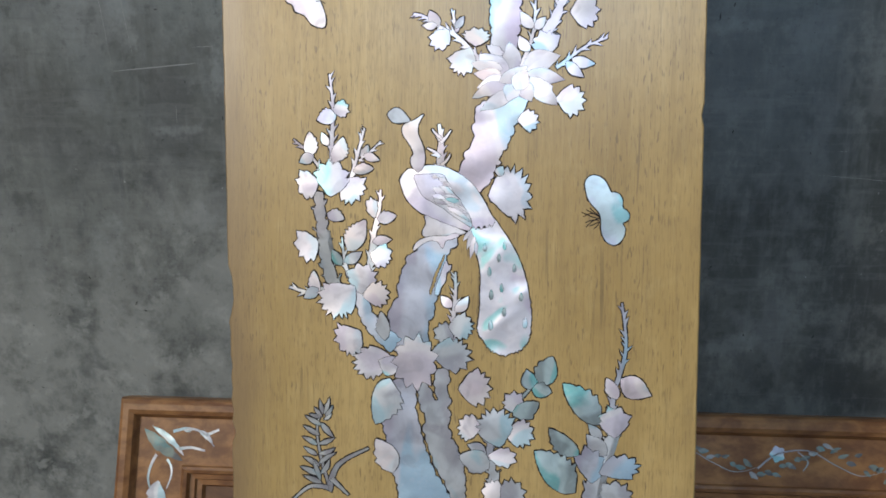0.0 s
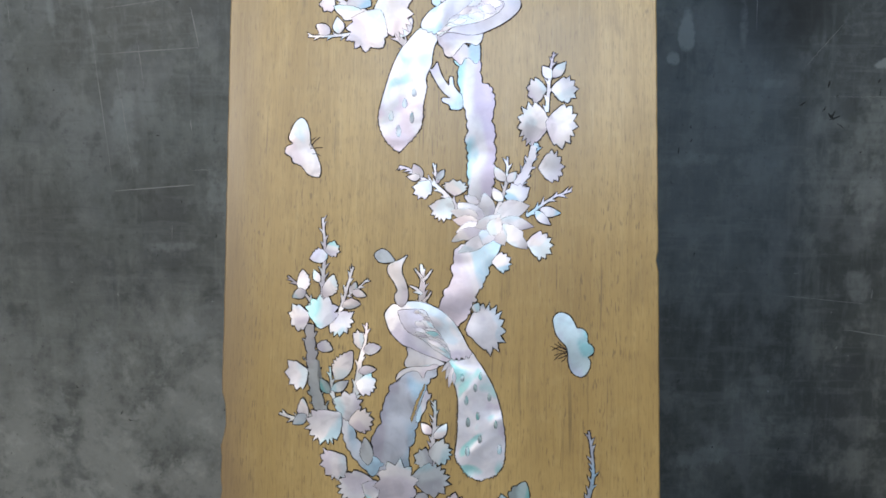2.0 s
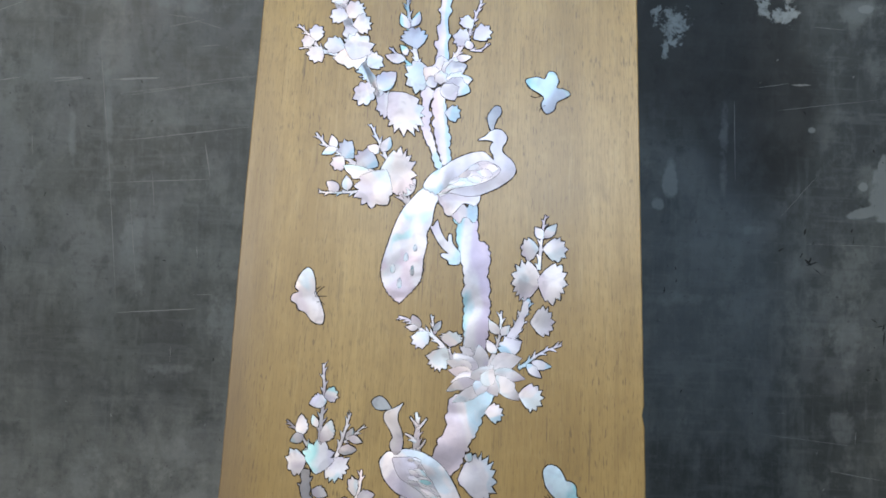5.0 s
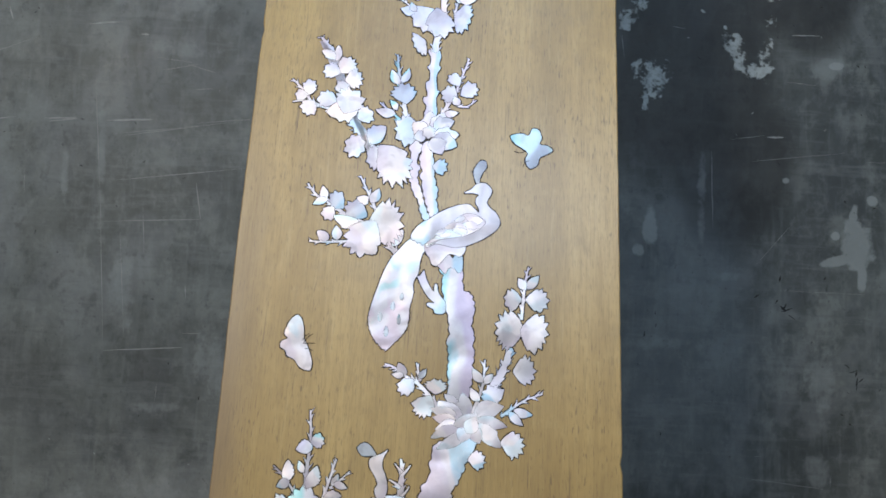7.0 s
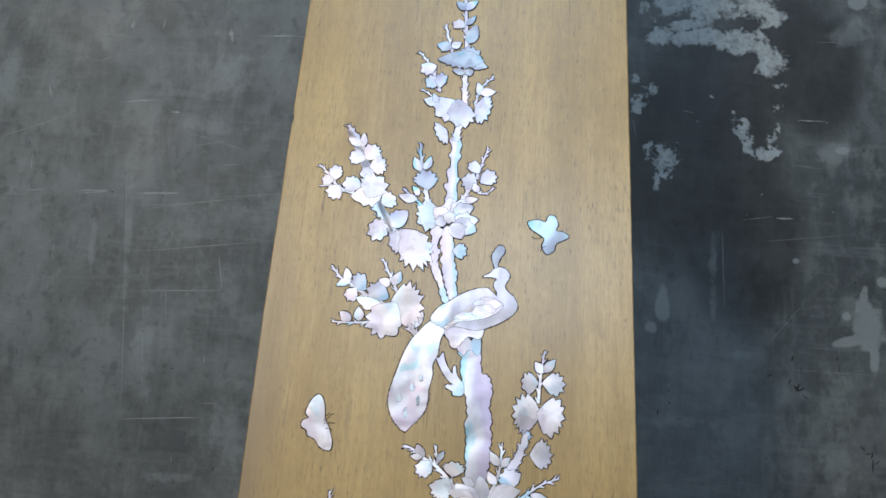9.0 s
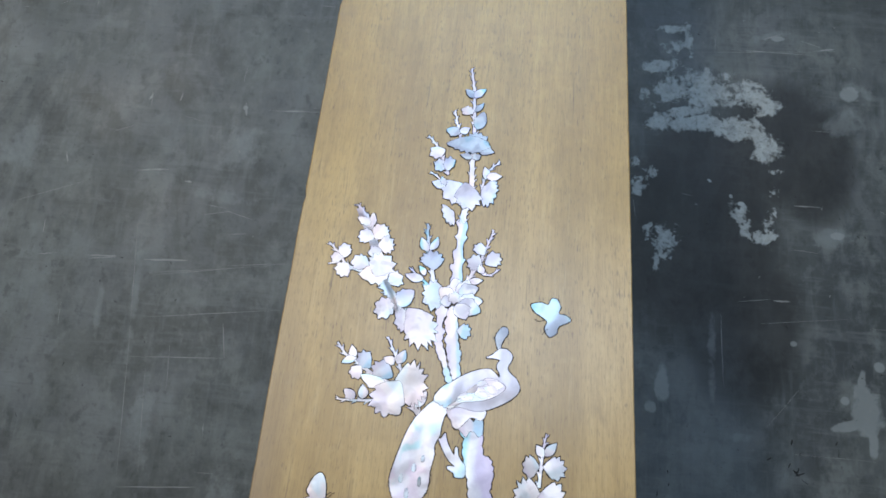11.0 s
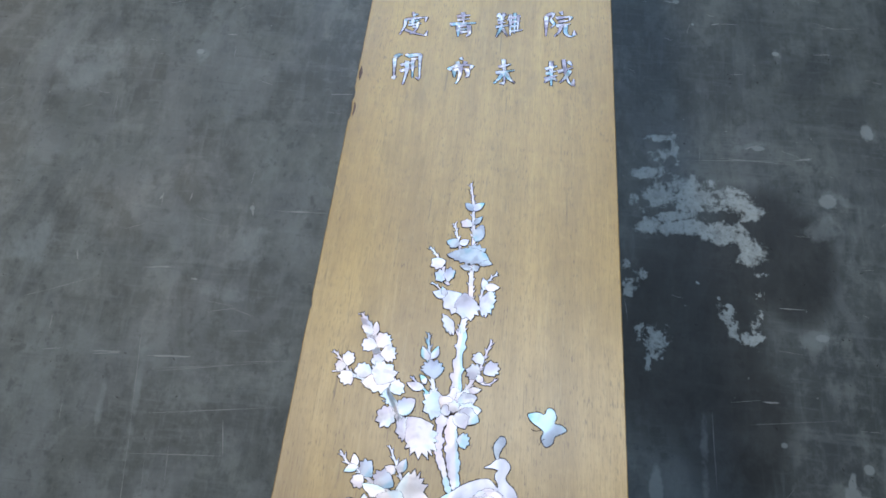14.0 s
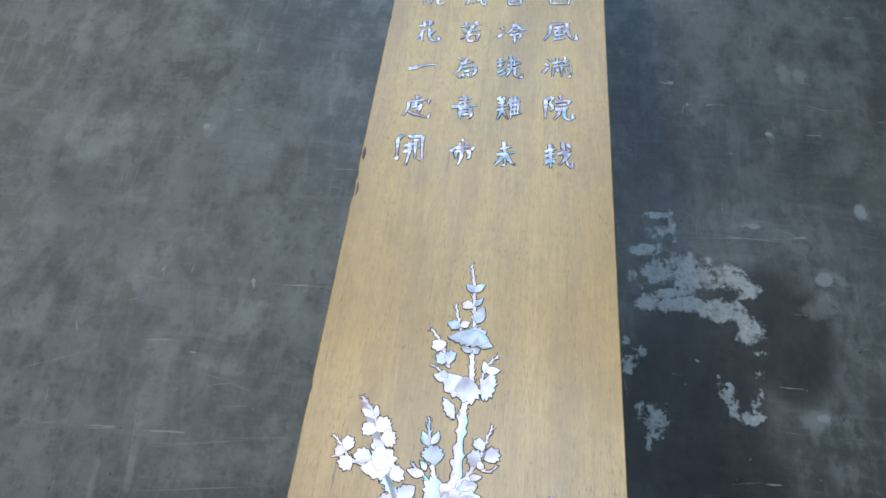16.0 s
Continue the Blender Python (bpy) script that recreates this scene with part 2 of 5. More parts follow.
    # tint of the light put into the wall colour: warmer low, bluer above
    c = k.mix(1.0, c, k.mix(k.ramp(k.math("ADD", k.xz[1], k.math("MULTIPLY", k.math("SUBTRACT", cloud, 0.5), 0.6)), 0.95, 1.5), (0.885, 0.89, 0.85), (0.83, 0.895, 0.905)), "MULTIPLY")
    relief = k.math("ADD", k.math("MULTIPLY", mottle, 0.6), k.math("ADD", k.math("MULTIPLY", fine, 0.25), k.math("MULTIPLY", lime, 0.5)))
    rough = k.ramp(cloud, 0.3, 0.75, 0.5, 0.72)
    return k.end(c, rough, k.bump(relief, 0.55, 0.004))


def tan_wood():
    k = Nodes("tan_polished_wood")
    wide = k.noise((8, 8, 1.1), 4, 0.55, 0.3)
    grain = k.noise((150, 150, 8), 6, 0.68, 0.25)
    fibre = k.noise((700, 700, 28), 3, 0.65)
    pores = k.noise((900, 900, 80), 1, 0.5)
    dashes = k.noise((480, 480, 75), 1, 0.5)
    where = k.noise((16, 16, 6), 3, 0.6)
    blotch = k.noise((9, 9, 4.5), 5, 0.62)
    cloudy = k.noise((42, 42, 40), 5, 0.65)
    c = k.mix(k.ramp(wide, 0.36, 0.64), (0.405, 0.252, 0.094), (0.545, 0.358, 0.156))
    c = k.mix(k.math("MULTIPLY", k.ramp(grain, 0.5, 0.66), 0.32), c, (0.31, 0.19, 0.072))
    c = k.mix(k.math("MULTIPLY", k.ramp(grain, 0.46, 0.34), 0.32), c, (0.59, 0.42, 0.215))
    c = k.mix(k.math("MULTIPLY", k.ramp(cloudy, 0.5, 0.66), 0.22), c, (0.315, 0.19, 0.072))
    c = k.mix(k.math("MULTIPLY", k.ramp(cloudy, 0.46, 0.34), 0.2), c, (0.6, 0.425, 0.215))
    c = k.mix(k.math("MULTIPLY", k.ramp(fibre, 0.5, 0.62), 0.34), c, (0.25, 0.155, 0.062))
    c = k.mix(k.math("MULTIPLY", k.ramp(pores, 0.6, 0.68), 0.38), c, (0.16, 0.09, 0.038))
    few = k.math("MULTIPLY", k.ramp(dashes, 0.62, 0.69), k.ramp(where, 0.42, 0.58))
    c = k.mix(k.math("MULTIPLY", few, 0.5), c, (0.085, 0.048, 0.024))
    c = k.mix(k.math("MULTIPLY", k.ramp(blotch, 0.5, 0.66), 0.2), c, (0.26, 0.165, 0.066))
    smudge = k.noise((24, 24, 9), 5, 0.6, 0.2)
    c = k.mix(k.math("MULTIPLY", k.ramp(smudge, 0.54, 0.7), 0.25), c, (0.23, 0.138, 0.056))
    split = k.math("MULTIPLY", k.ramp(k.noise((230, 230, 8), 1, 0.5, 0.3), 0.66, 0.73), k.ramp(where, 0.44, 0.56))
    c = k.mix(k.math("MULTIPLY", split, 0.45), c, (0.1, 0.06, 0.03))
    sep = k.add("SeparateXYZ", k.place)
    # uneven light along the board put into its colour: lower end greyer, darker
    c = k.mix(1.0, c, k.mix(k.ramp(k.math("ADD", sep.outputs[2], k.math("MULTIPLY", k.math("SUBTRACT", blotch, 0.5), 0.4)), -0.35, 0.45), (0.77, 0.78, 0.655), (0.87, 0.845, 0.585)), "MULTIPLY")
    # upper end tinted brighter and yellower against the windows' blue sheen
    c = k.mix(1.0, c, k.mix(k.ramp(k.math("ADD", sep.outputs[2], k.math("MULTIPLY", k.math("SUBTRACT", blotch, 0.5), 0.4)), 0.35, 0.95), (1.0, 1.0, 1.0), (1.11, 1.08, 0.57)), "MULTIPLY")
    worn = k.math("ADD", sep.outputs[0], k.math("MULTIPLY", k.math("SUBTRACT", blotch, 0.5), 0.06))
    handled = k.math("MULTIPLY", k.ramp(worn, -0.212, -0.254), k.ramp(sep.outputs[2], 0.6, 0.1, 0.15, 0.75))
    c = k.mix(handled, c, (0.17, 0.1, 0.045))
    h = k.math("SUBTRACT", k.math("MULTIPLY", fibre, 0.4), k.math("MULTIPLY", k.ramp(pores, 0.58, 0.68), 0.8))
    k.b.inputs["Coat Weight"].default_value = 0.85
    k.b.inputs["Coat Roughness"].default_value = 0.3
    return k.end(c, k.ramp(grain, 0.3, 0.7, 0.4, 0.55), k.bump(h, 0.25, 0.0005))


def red_wood(name, dark, light):
    k = Nodes(name)
    grain = k.noise((22, 60, 34), 5, 0.62, 0.3)
    worn = k.noise((14, 14, 14), 4, 0.6)
    c = k.mix(k.ramp(grain, 0.35, 0.68), dark, light)
    c = k.mix(k.math("MULTIPLY", k.ramp(worn, 0.5, 0.75), 0.4), c, tuple(v * 0.45 for v in dark))
    return k.end(c, k.ramp(worn, 0.3, 0.7, 0.34, 0.5), k.bump(grain, 0.2, 0.0008))


def nacre(name, pale, cool, pink, metal=0.52, turn=None, drift=0.75, deep=0.3, lean=1.0, fine=1.0, dome=0.1, bias=0.0, long=1.0, vary=0.25):
    """Mother-of-pearl: colour drifts across each piece from pink over white to blue-green; pieces are cut at their own tilt and slightly domed."""
    k = Nodes(name)
    info = k.add("ObjectInfo").outputs["Random"]
    r2, r3 = (k.math("FRACT", k.math("MULTIPLY", info, f)) for f in (37.7, 91.3))
    shift = k.add("VectorMath", k.place, k.add("CombineXYZ", k.math("MULTIPLY", info, 7.0), 0.0, k.math("MULTIPLY", info, 3.0)).outputs[0], operation="ADD").outputs[0]
    across = k.add("SeparateXYZ", k.add("VectorMath", k.add("TexCoord").outputs["Generated"], (0.5, 0.5, 0.5), operation="SUBTRACT").outputs[0])
    gu, gv = across.outputs[0], across.outputs[2]

    def field(s, detail, distort):
        n = k.add("TexNoise", k.add("VectorMath", shift, (s * fine, s * fine, s * fine * (long if s == 30 else 1.0)), operation="MULTIPLY").outputs[0])
        n.inputs["Scale"].default_value = 1.0
        n.inputs["Detail"].default_value = detail
        n.inputs["Distortion"].default_value = distort
        return n.outputs[0]

    angle = k.math("MULTIPLY", r3, 2 * math.pi) if turn is None else radians(turn)
    slope = k.math("ADD", k.math("MULTIPLY", gu, k.math("COSINE", angle)), k.math("MULTIPLY", gv, k.math("SINE", angle)))
    bands, silk, ripple, growth = field(30, 1, 0.6), field(40, 2, 1.0), field(27, 0.5, 0.3), field(150, 3, 1.2)
    m = k.math("ADD", k.math("MULTIPLY", slope, drift), k.math("ADD", k.math("MULTIPLY", bands, 1.7), k.math("ADD", k.math("MULTIPLY", k.math("SUBTRACT", r2, 0.5), vary), bias)))
    c = k.mix(k.ramp(m, 0.55, 0.8), pink, pale)
    c = k.mix(k.math("MULTIPLY", k.ramp(m, 0.98, 1.2), 0.9), c, cool)
    c = k.mix(k.math("MULTIPLY", k.ramp(silk, 0.5, 0.34), deep), c, tuple(v * 0.6 for v in pink))
    c = k.mix(k.math("MULTIPLY", k.ramp(growth, 0.5, 0.7), 0.13), c, tuple(v * 0.75 for v in pink))
    c = k.mix(k.math("MULTIPLY", k.ramp(growth, 0.46, 0.32), 0.18), c, tuple(min(1, v * 1.1) for v in pale))
    # satin sheen put into the colour: each piece runs from grey to bright
    painted_sheen = k.math("ADD", k.math("MULTIPLY", slope, 0.5), k.math("MULTIPLY", field(22, 2, 0.8), 1.5))
    c = k.mix(1.0, c, k.mix(k.ramp(painted_sheen, 0.42, 1.0), (0.755, 0.75, 0.785), (0.94, 0.92, 0.93)), "MULTIPLY")
    facing = k.add("NewGeometry").outputs["Normal"]
    tx = k.math("ADD", k.math("MULTIPLY", k.math("SUBTRACT", info, 0.5), 0.15 * lean), k.math("MULTIPLY", gu, dome))
    tz = k.math("ADD", k.math("MULTIPLY", k.math("SUBTRACT", r2, 0.5), 0.17 * lean), k.math("MULTIPLY", gv, dome))
    tilt = k.add("CombineXYZ", tx, 0.0, tz).outputs[0]
    leaned = k.add("VectorMath", k.add("VectorMath", facing, tilt, operation="ADD").outputs[0], operation="NORMALIZE").outputs[0]
    normal = k.bump(growth, 0.25, 0.0005, k.bump(ripple, 0.95, 0.006, leaned))
    return k.end(c, 0.46, normal, metal)


def plain(name, colour, rough, metal=0.0, size=40.0):
    k = Nodes(name)
    n = k.noise((size, size, size), 4, 0.6)
    c = k.mix(k.ramp(n, 0.3, 0.7), tuple(v * 0.75 for v in colour), colour)
    return k.end(c, rough, k.bump(n, 0.2, 0.001), metal)


CEMENT, TAN = cement_wall(), tan_wood()
REDWOOD = red_wood("red_brown_wood", (0.13, 0.05, 0.018), (0.27, 0.125, 0.045))
REDWOOD_DARK = red_wood("dark_red_wood", (0.07, 0.028, 0.012), (0.13, 0.055, 0.022))
PEARL = nacre("mother_of_pearl", (0.75, 0.715, 0.725), (0.5, 0.67, 0.72), (0.66, 0.6, 0.655))
PEARL_SEA = nacre("sea_coloured_mother_of_pearl", (0.74, 0.72, 0.74), (0.34, 0.66, 0.68), (0.66, 0.62, 0.7), drift=1.1)
PEARL_WHITE = nacre("white_mother_of_pearl", (0.84, 0.765, 0.75), (0.68, 0.74, 0.76), (0.76, 0.66, 0.69), deep=0.45)
PEARL_TRUNK = nacre("lavender_mother_of_pearl", (0.55, 0.57, 0.63), (0.36, 0.53, 0.65), (0.45, 0.43, 0.5), turn=-25, drift=1.1, lean=0.4, bias=0.08, long=0.45)
PEARL_BARK = nacre("pale_trunk_mother_of_pearl", (0.83, 0.75, 0.755), (0.5, 0.68, 0.78), (0.76, 0.66, 0.72), turn=10, drift=1.4, deep=0.15, lean=0.3, bias=0.05, long=0.5)
PEARL_BAND = nacre("banded_trunk_mother_of_pearl", (0.8, 0.76, 0.77), (0.38, 0.68, 0.74), (0.7, 0.6, 0.72), turn=190, drift=1.5, deep=0.1, lean=0.3, long=0.35)
PEARL_SKY = nacre("sky_coloured_mother_of_pearl", (0.79, 0.75, 0.77), (0.46, 0.66, 0.78), (0.73, 0.68, 0.73), drift=0.9, deep=0.2, lean=0.4)
PEARL_BIRD = nacre("lilac_mother_of_pearl", (0.78, 0.73, 0.74), (0.6, 0.68, 0.74), (0.64, 0.57, 0.65), turn=60, drift=0.9, deep=0.2, lean=0.4)
PEARL_TAIL = nacre("pale_sea_mother_of_pearl", (0.82, 0.78, 0.8), (0.52, 0.75, 0.76), (0.78, 0.67, 0.74), drift=0.6, deep=0.15, lean=0.25, fine=1.2, bias=0.08)
PEARL_TEAL = nacre("teal_edged_mother_of_pearl", (0.82, 0.8, 0.84), (0.33, 0.7, 0.69), (0.76, 0.69, 0.79), drift=0.5, deep=0.15, lean=0.25, fine=1.3, bias=0.22)
PEARL_SIGN = nacre("streaky_mother_of_pearl", (0.92, 0.88, 0.88), (0.36, 0.6, 0.64), (0.5, 0.42, 0.46), drift=0.6, deep=0.5, fine=2.6, bias=-0.02, lean=1.5, vary=0.75)
PEARL_BLUE = nacre("blue_mother_of_pearl", (0.62, 0.76, 0.8), (0.3, 0.63, 0.68), (0.6, 0.66, 0.77), lean=0.5)
PEARL_GREEN = nacre("green_mother_of_pearl", (0.46, 0.57, 0.57), (0.16, 0.46, 0.45), (0.3, 0.36, 0.36), drift=1.1)
PEARL_GREY = nacre("grey_mother_of_pearl", (0.56, 0.585, 0.6), (0.37, 0.53, 0.58), (0.43, 0.43, 0.46))
LINE = plain("dark_cut_line", (0.02, 0.016, 0.017), 0.9)
LINE.node_tree.nodes["Principled BSDF"].inputs["Specular IOR Level"].default_value = 0.15
PEARL_DARK = nacre("dark_shell", (0.4, 0.41, 0.4), (0.28, 0.36, 0.38), (0.3, 0.29, 0.3), 0.35)
PEARL_DIM = nacre("dull_green_shell", (0.2, 0.24, 0.21), (0.13, 0.23, 0.23), (0.14, 0.14, 0.14), 0.25)
FLOOR = plain("floor_cement", (0.2, 0.2, 0.19), 0.6, size=6.0)
LIMEWASH = plain("old_limewash", (0.34, 0.34, 0.32), 0.8, size=5.0)
SCRATCH = plain("pale_scratch", (0.23, 0.233, 0.23), 0.8)
CHIP = plain("dark_chip", (0.012, 0.012, 0.012), 0.95)

# ---- builders ----


def mesh_of(name, bm, *mats):
    me = bpy.data.meshes.new(name)
    bm.to_mesh(me)
    bm.free()
    for m in mats:
        me.materials.append(m)
    return me


def part(name, bm, mats, parent, label=""):
    ob = new(name, mesh_of(name, bm, *(mats if isinstance(mats, tuple) else (mats,))))
    ob.parent = parent
    if label:
        ob["label"] = label
    return ob


def cuboid(x0, x1, y0, y1, z0, z1, bevel=0.0, bm=None):
    bm = bm or bmesh.new()
    made = bmesh.ops.create_cube(bm, size=1)["verts"]
    for v in made:
        v.co = (x0 if v.co.x < 0 else x1, y0 if v.co.y < 0 else y1, z0 if v.co.z < 0 else z1)
    if bevel:
        bmesh.ops.bevel(bm, geom=list({e for v in made for e in v.link_edges}), offset=bevel, segments=2, affect="EDGES")
    return bm


def structure(name, bm, m, label):
    return tagged(new(name, mesh_of(name, bm, m)), label, kind="structure")


# ---- the room ----
WALL = 0.491
X0, X1, Y0, TOP = -4.7, 4.2, -6.05, 5.8
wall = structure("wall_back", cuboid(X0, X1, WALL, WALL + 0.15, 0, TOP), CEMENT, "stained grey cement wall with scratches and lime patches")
structure("floor", cuboid(X0, X1, Y0, WALL, -0.12, 0), FLOOR, "bare grey cement floor")
bm = bmesh.new()
for x0, x1, y0, y1 in ((X0 - 0.15, -1.55, Y0 - 0.15, WALL + 0.15), (0.95, X1 + 0.15, Y0 - 0.15, WALL + 0.15), (-1.55, 0.95, Y0 - 0.15, -4.55), (-1.55, 0.95, -1.05, WALL + 0.15)):
    cuboid(x0, x1, y0, y1, TOP, TOP + 0.12, bm=bm)
structure("ceiling", bm, LIMEWASH, "plain whitewashed ceiling with a roof window")
structure("wall_right", cuboid(X1, X1 + 0.15, Y0, WALL, 0, TOP), LIMEWASH, "plain limewashed wall")
bm = bmesh.new()
for y0, y1, z0, z1 in ((-4.4, WALL, 0, TOP), (Y0, -4.4, 0, 3.2), (Y0, -4.4, 5.4, TOP)):
    cuboid(X0 - 0.15, X0, y0, y1, z0, z1, bm=bm)
structure("wall_left", bm, LIMEWASH, "limewashed wall with a high window opening")
bm = bmesh.new()
for x0, x1, z0, z1 in ((X0 - 0.15, -1.6, 0, TOP), (-1.6, 1.9, 0, 3.8), (-1.6, 1.9, 5.6, TOP), (1.9, X1 + 0.15, 0, TOP)):
    cuboid(x0, x1, Y0 - 0.15, Y0, z0, z1, bm=bm)
structure("wall_front", bm, LIMEWASH, "limewashed wall with a wide high window opening")

# scratches and trowel marks on the cement
rng = random.Random(5)
bm = bmesh.new()


def scratch(x, z, length, turn, width=0.0014, into=None):
    mesh = into or bm
    scratch.lift += 0.0000004
    y = WALL - 0.00004 - scratch.lift
    c, s = math.cos(radians(turn)), math.sin(radians(turn))
    n = 7
    top, low = [], []
    for i in range(n + 1):
        a = (i / n - 0.5) * length
        wob = rng.uniform(-0.0003, 0.0003)
        h = width * (0.25 + 0.75 * math.sin(math.pi * i / n)) * rng.uniform(0.4, 1.2)
        top.append(mesh.verts.new((x + a * c - (wob + h) * s, y, z + a * s + (wob + h) * c)))
        low.append(mesh.verts.new((x + a * c - (wob - h) * s, y, z + a * s + (wob - h) * c)))
    for i in range(n):
        mesh.faces.new((low[i], low[i + 1], top[i + 1], top[i]))


scratch.lift = 0.0

for x, z, length, turn, width in (
    (-0.583, 1.667, 0.062, 3, 12), (-0.705, 1.664, 0.049, 5, 11), (-0.804, 1.66, 0.038, 10, 8), (-0.531, 1.653, 0.168, 8, 5), (-0.42, 1.673, 0.109, 7, 4),
    (-0.487, 1.578, 0.232, 8, 5), (-0.537, 1.496, 0.164, 4, 7), (-0.828, 1.777, 0.14, 22, 4), (-0.4, 1.975, 0.093, 2, 6), (-0.533, 1.28, 0.131, 5, 9),
    (-0.46, 1.533, 0.062, -79, 9), (-0.64, 1.633, 0.206, -83, 4), (-0.614, 1.408, 0.247, -84, 5), (-0.579, 1.398, 0.19, -83, 4), (-0.549, 1.479, 0.081, -84, 4),
):
    scratch(x, z, length, turn, width * 0.0001)
for x, z, length, turn, width in (
    (-0.489, 1.972, 0.029, -77, 9), (-0.673, 1.978, 0.029, -84, 8), (-0.47, 1.379, 0.02, -84, 7), (-0.519, 1.775, 0.062, -6, 4), (-0.47, 1.762, 0.055, -15, 4),
    (0.563, 1.87, 0.047, 1, 9), (0.513, 1.689, 0.023, 0, 12), (0.556, 1.658, 0.165, 8, 4), (0.465, 1.687, 0.058, 10, 4), (0.605, 2.19, 0.041, 7, 9),
    (0.408, 1.596, 0.13, -88, 5), (0.513, 1.506, 0.093, 50, 4), (0.596, 1.43, 0.138, 0, 4), (0.53, 1.115, 0.14, -5, 5), (0.62, 1.06, 0.1, -8, 5), (0.667, 2.452, 0.04, 6, 9), (0.508, 2.178, 0.16, 0, 8),
):
    scratch(x, z, length, turn, width * 0.0001)
for _ in range(22):
    scratch(rng.choice((rng.uniform(-1.2, -0.3), rng.uniform(0.45, 0.95))), rng.uniform(0.8, 2.7), rng.uniform(0.012, 0.05), rng.choice((0, 3, 88, 84)) + rng.uniform(-9, 9), 0.0004)
for _ in range(60):
    scratch(rng.choice((rng.uniform(-1.2, -0.3), rng.uniform(0.3, 0.95))), rng.uniform(0.75, 2.7), rng.uniform(0.002, 0.005), rng.uniform(0, 180), 0.0009)
for _ in range(70):
    scratch(rng.choice((rng.uniform(-1.3, -0.3), rng.uniform(0.25, 1.1))), rng.uniform(1.75, 2.85), rng.uniform(0.008, 0.045), rng.choice((0, 12, -15, 40, 85)) + rng.uniform(-14, 14), 0.0005)
for x, z, length, turn, width in (
    (-0.346, 2.251, 0.061, 6, 8), (-0.384, 1.975, 0.107, 4, 6), (-0.579, 1.668, 0.062, 3, 12), (-0.707, 1.665, 0.057, 4, 8), (-0.466, 1.726, 0.034, 6, 8), (-0.489, 1.972, 0.024, -78, 18), (-0.617, 1.985, 0.019, 80, 14), (-0.610, 2.376, 0.023, 6, 16), (-0.604, 2.553, 0.034, 86, 14), (-0.639, 1.837, 0.038, 6, 12), (-0.574, 1.818, 0.014, -3, 18), (-0.488, 1.658, 0.233, 10, 4),
):
    scratch(x, z, length, turn, width * 0.0001)
for x, z, length, turn, width in (
    (0.612, 2.193, 0.030, 11, 16), (0.506, 2.211, 0.039, 22, 10), (0.563, 1.870, 0.048, 2, 12), (0.513, 1.690, 0.030, 2, 16), (0.707, 2.524, 0.089, 5, 6), (0.475, 2.176, 0.234, 5, 5), (0.791, 2.806, 0.035, 7, 10), (0.342, 2.559, 0.032, -8, 16), (0.439, 2.509, 0.019, 16, 16),
    (-0.675, 1.981, 0.015, 64, 16), (-0.490, 1.969, 0.023, -73, 16), (-0.394, 1.976, 0.036, 3, 12), (-0.643, 1.835, 0.057, 6, 12), (-0.809, 1.845, 0.025, -71, 12), (-0.822, 1.711, 0.029, 93, 8), (-0.590, 1.666, 0.076, 3, 14), (-0.703, 1.661, 0.050, 8, 14), (-0.507, 1.763, 0.061, 13, 7),
):
    scratch(x, z, length, turn, width * 0.0001)
chips = bmesh.new()
for x, z, length, turn, width in (
    (0.530, 1.400, 0.014, -45, 22), (0.536, 1.398, 0.019, 20, 16), (0.533, 1.403, 0.012, 70, 16), (0.524, 1.449, 0.012, 80, 14), (0.599, 1.454, 0.006, 60, 12), (0.602, 1.437, 0.012, 85, 8),
    (0.486, 1.419, 0.010, 35, 12), (0.519, 1.411, 0.009, 60, 14), (0.545, 1.386, 0.016, -35, 8), (0.319, 1.362, 0.006, 80, 10), (0.300, 1.346, 0.011, 85, 10), (0.578, 1.346, 0.005, 0, 8), (0.652, 1.299, 0.012, 80, 16), (0.653, 1.282, 0.022, 86, 12), (0.66, 1.288, 0.012, 40, 12), (0.646, 1.301, 0.014, 15, 10), (0.637, 1.31, 0.012, -30, 8),
):
    scratch(x, z, length, turn, width * 0.0001, chips)
for _ in range(170):
    scratch(rng.choice((rng.uniform(-1.3, -0.3), rng.uniform(0.3, 1.05))), rng.uniform(0.75, 2.85), rng.uniform(0.0025, 0.008), rng.uniform(0, 180), 0.0009, chips)
part("chips", chips, CHIP, wall, "small dark chips in the cement")["kind"] = "stuff"
part("scratches", bm, SCRATCH, wall, "pale thin scratches and specks")["kind"] = "stuff"

# ---- the inlaid panel ----
PANEL = pose(0, 0, 1.15, -10.12, -0.42, -2.35)
panel = new("inlaid_panel")
panel.matrix_basis = PANEL
tagged(panel, "tall tan wooden panel inlaid with mother-of-pearl peacocks and verse", "wall panel")
LOW, HIGH, THICK = -0.71, 1.75, 0.024


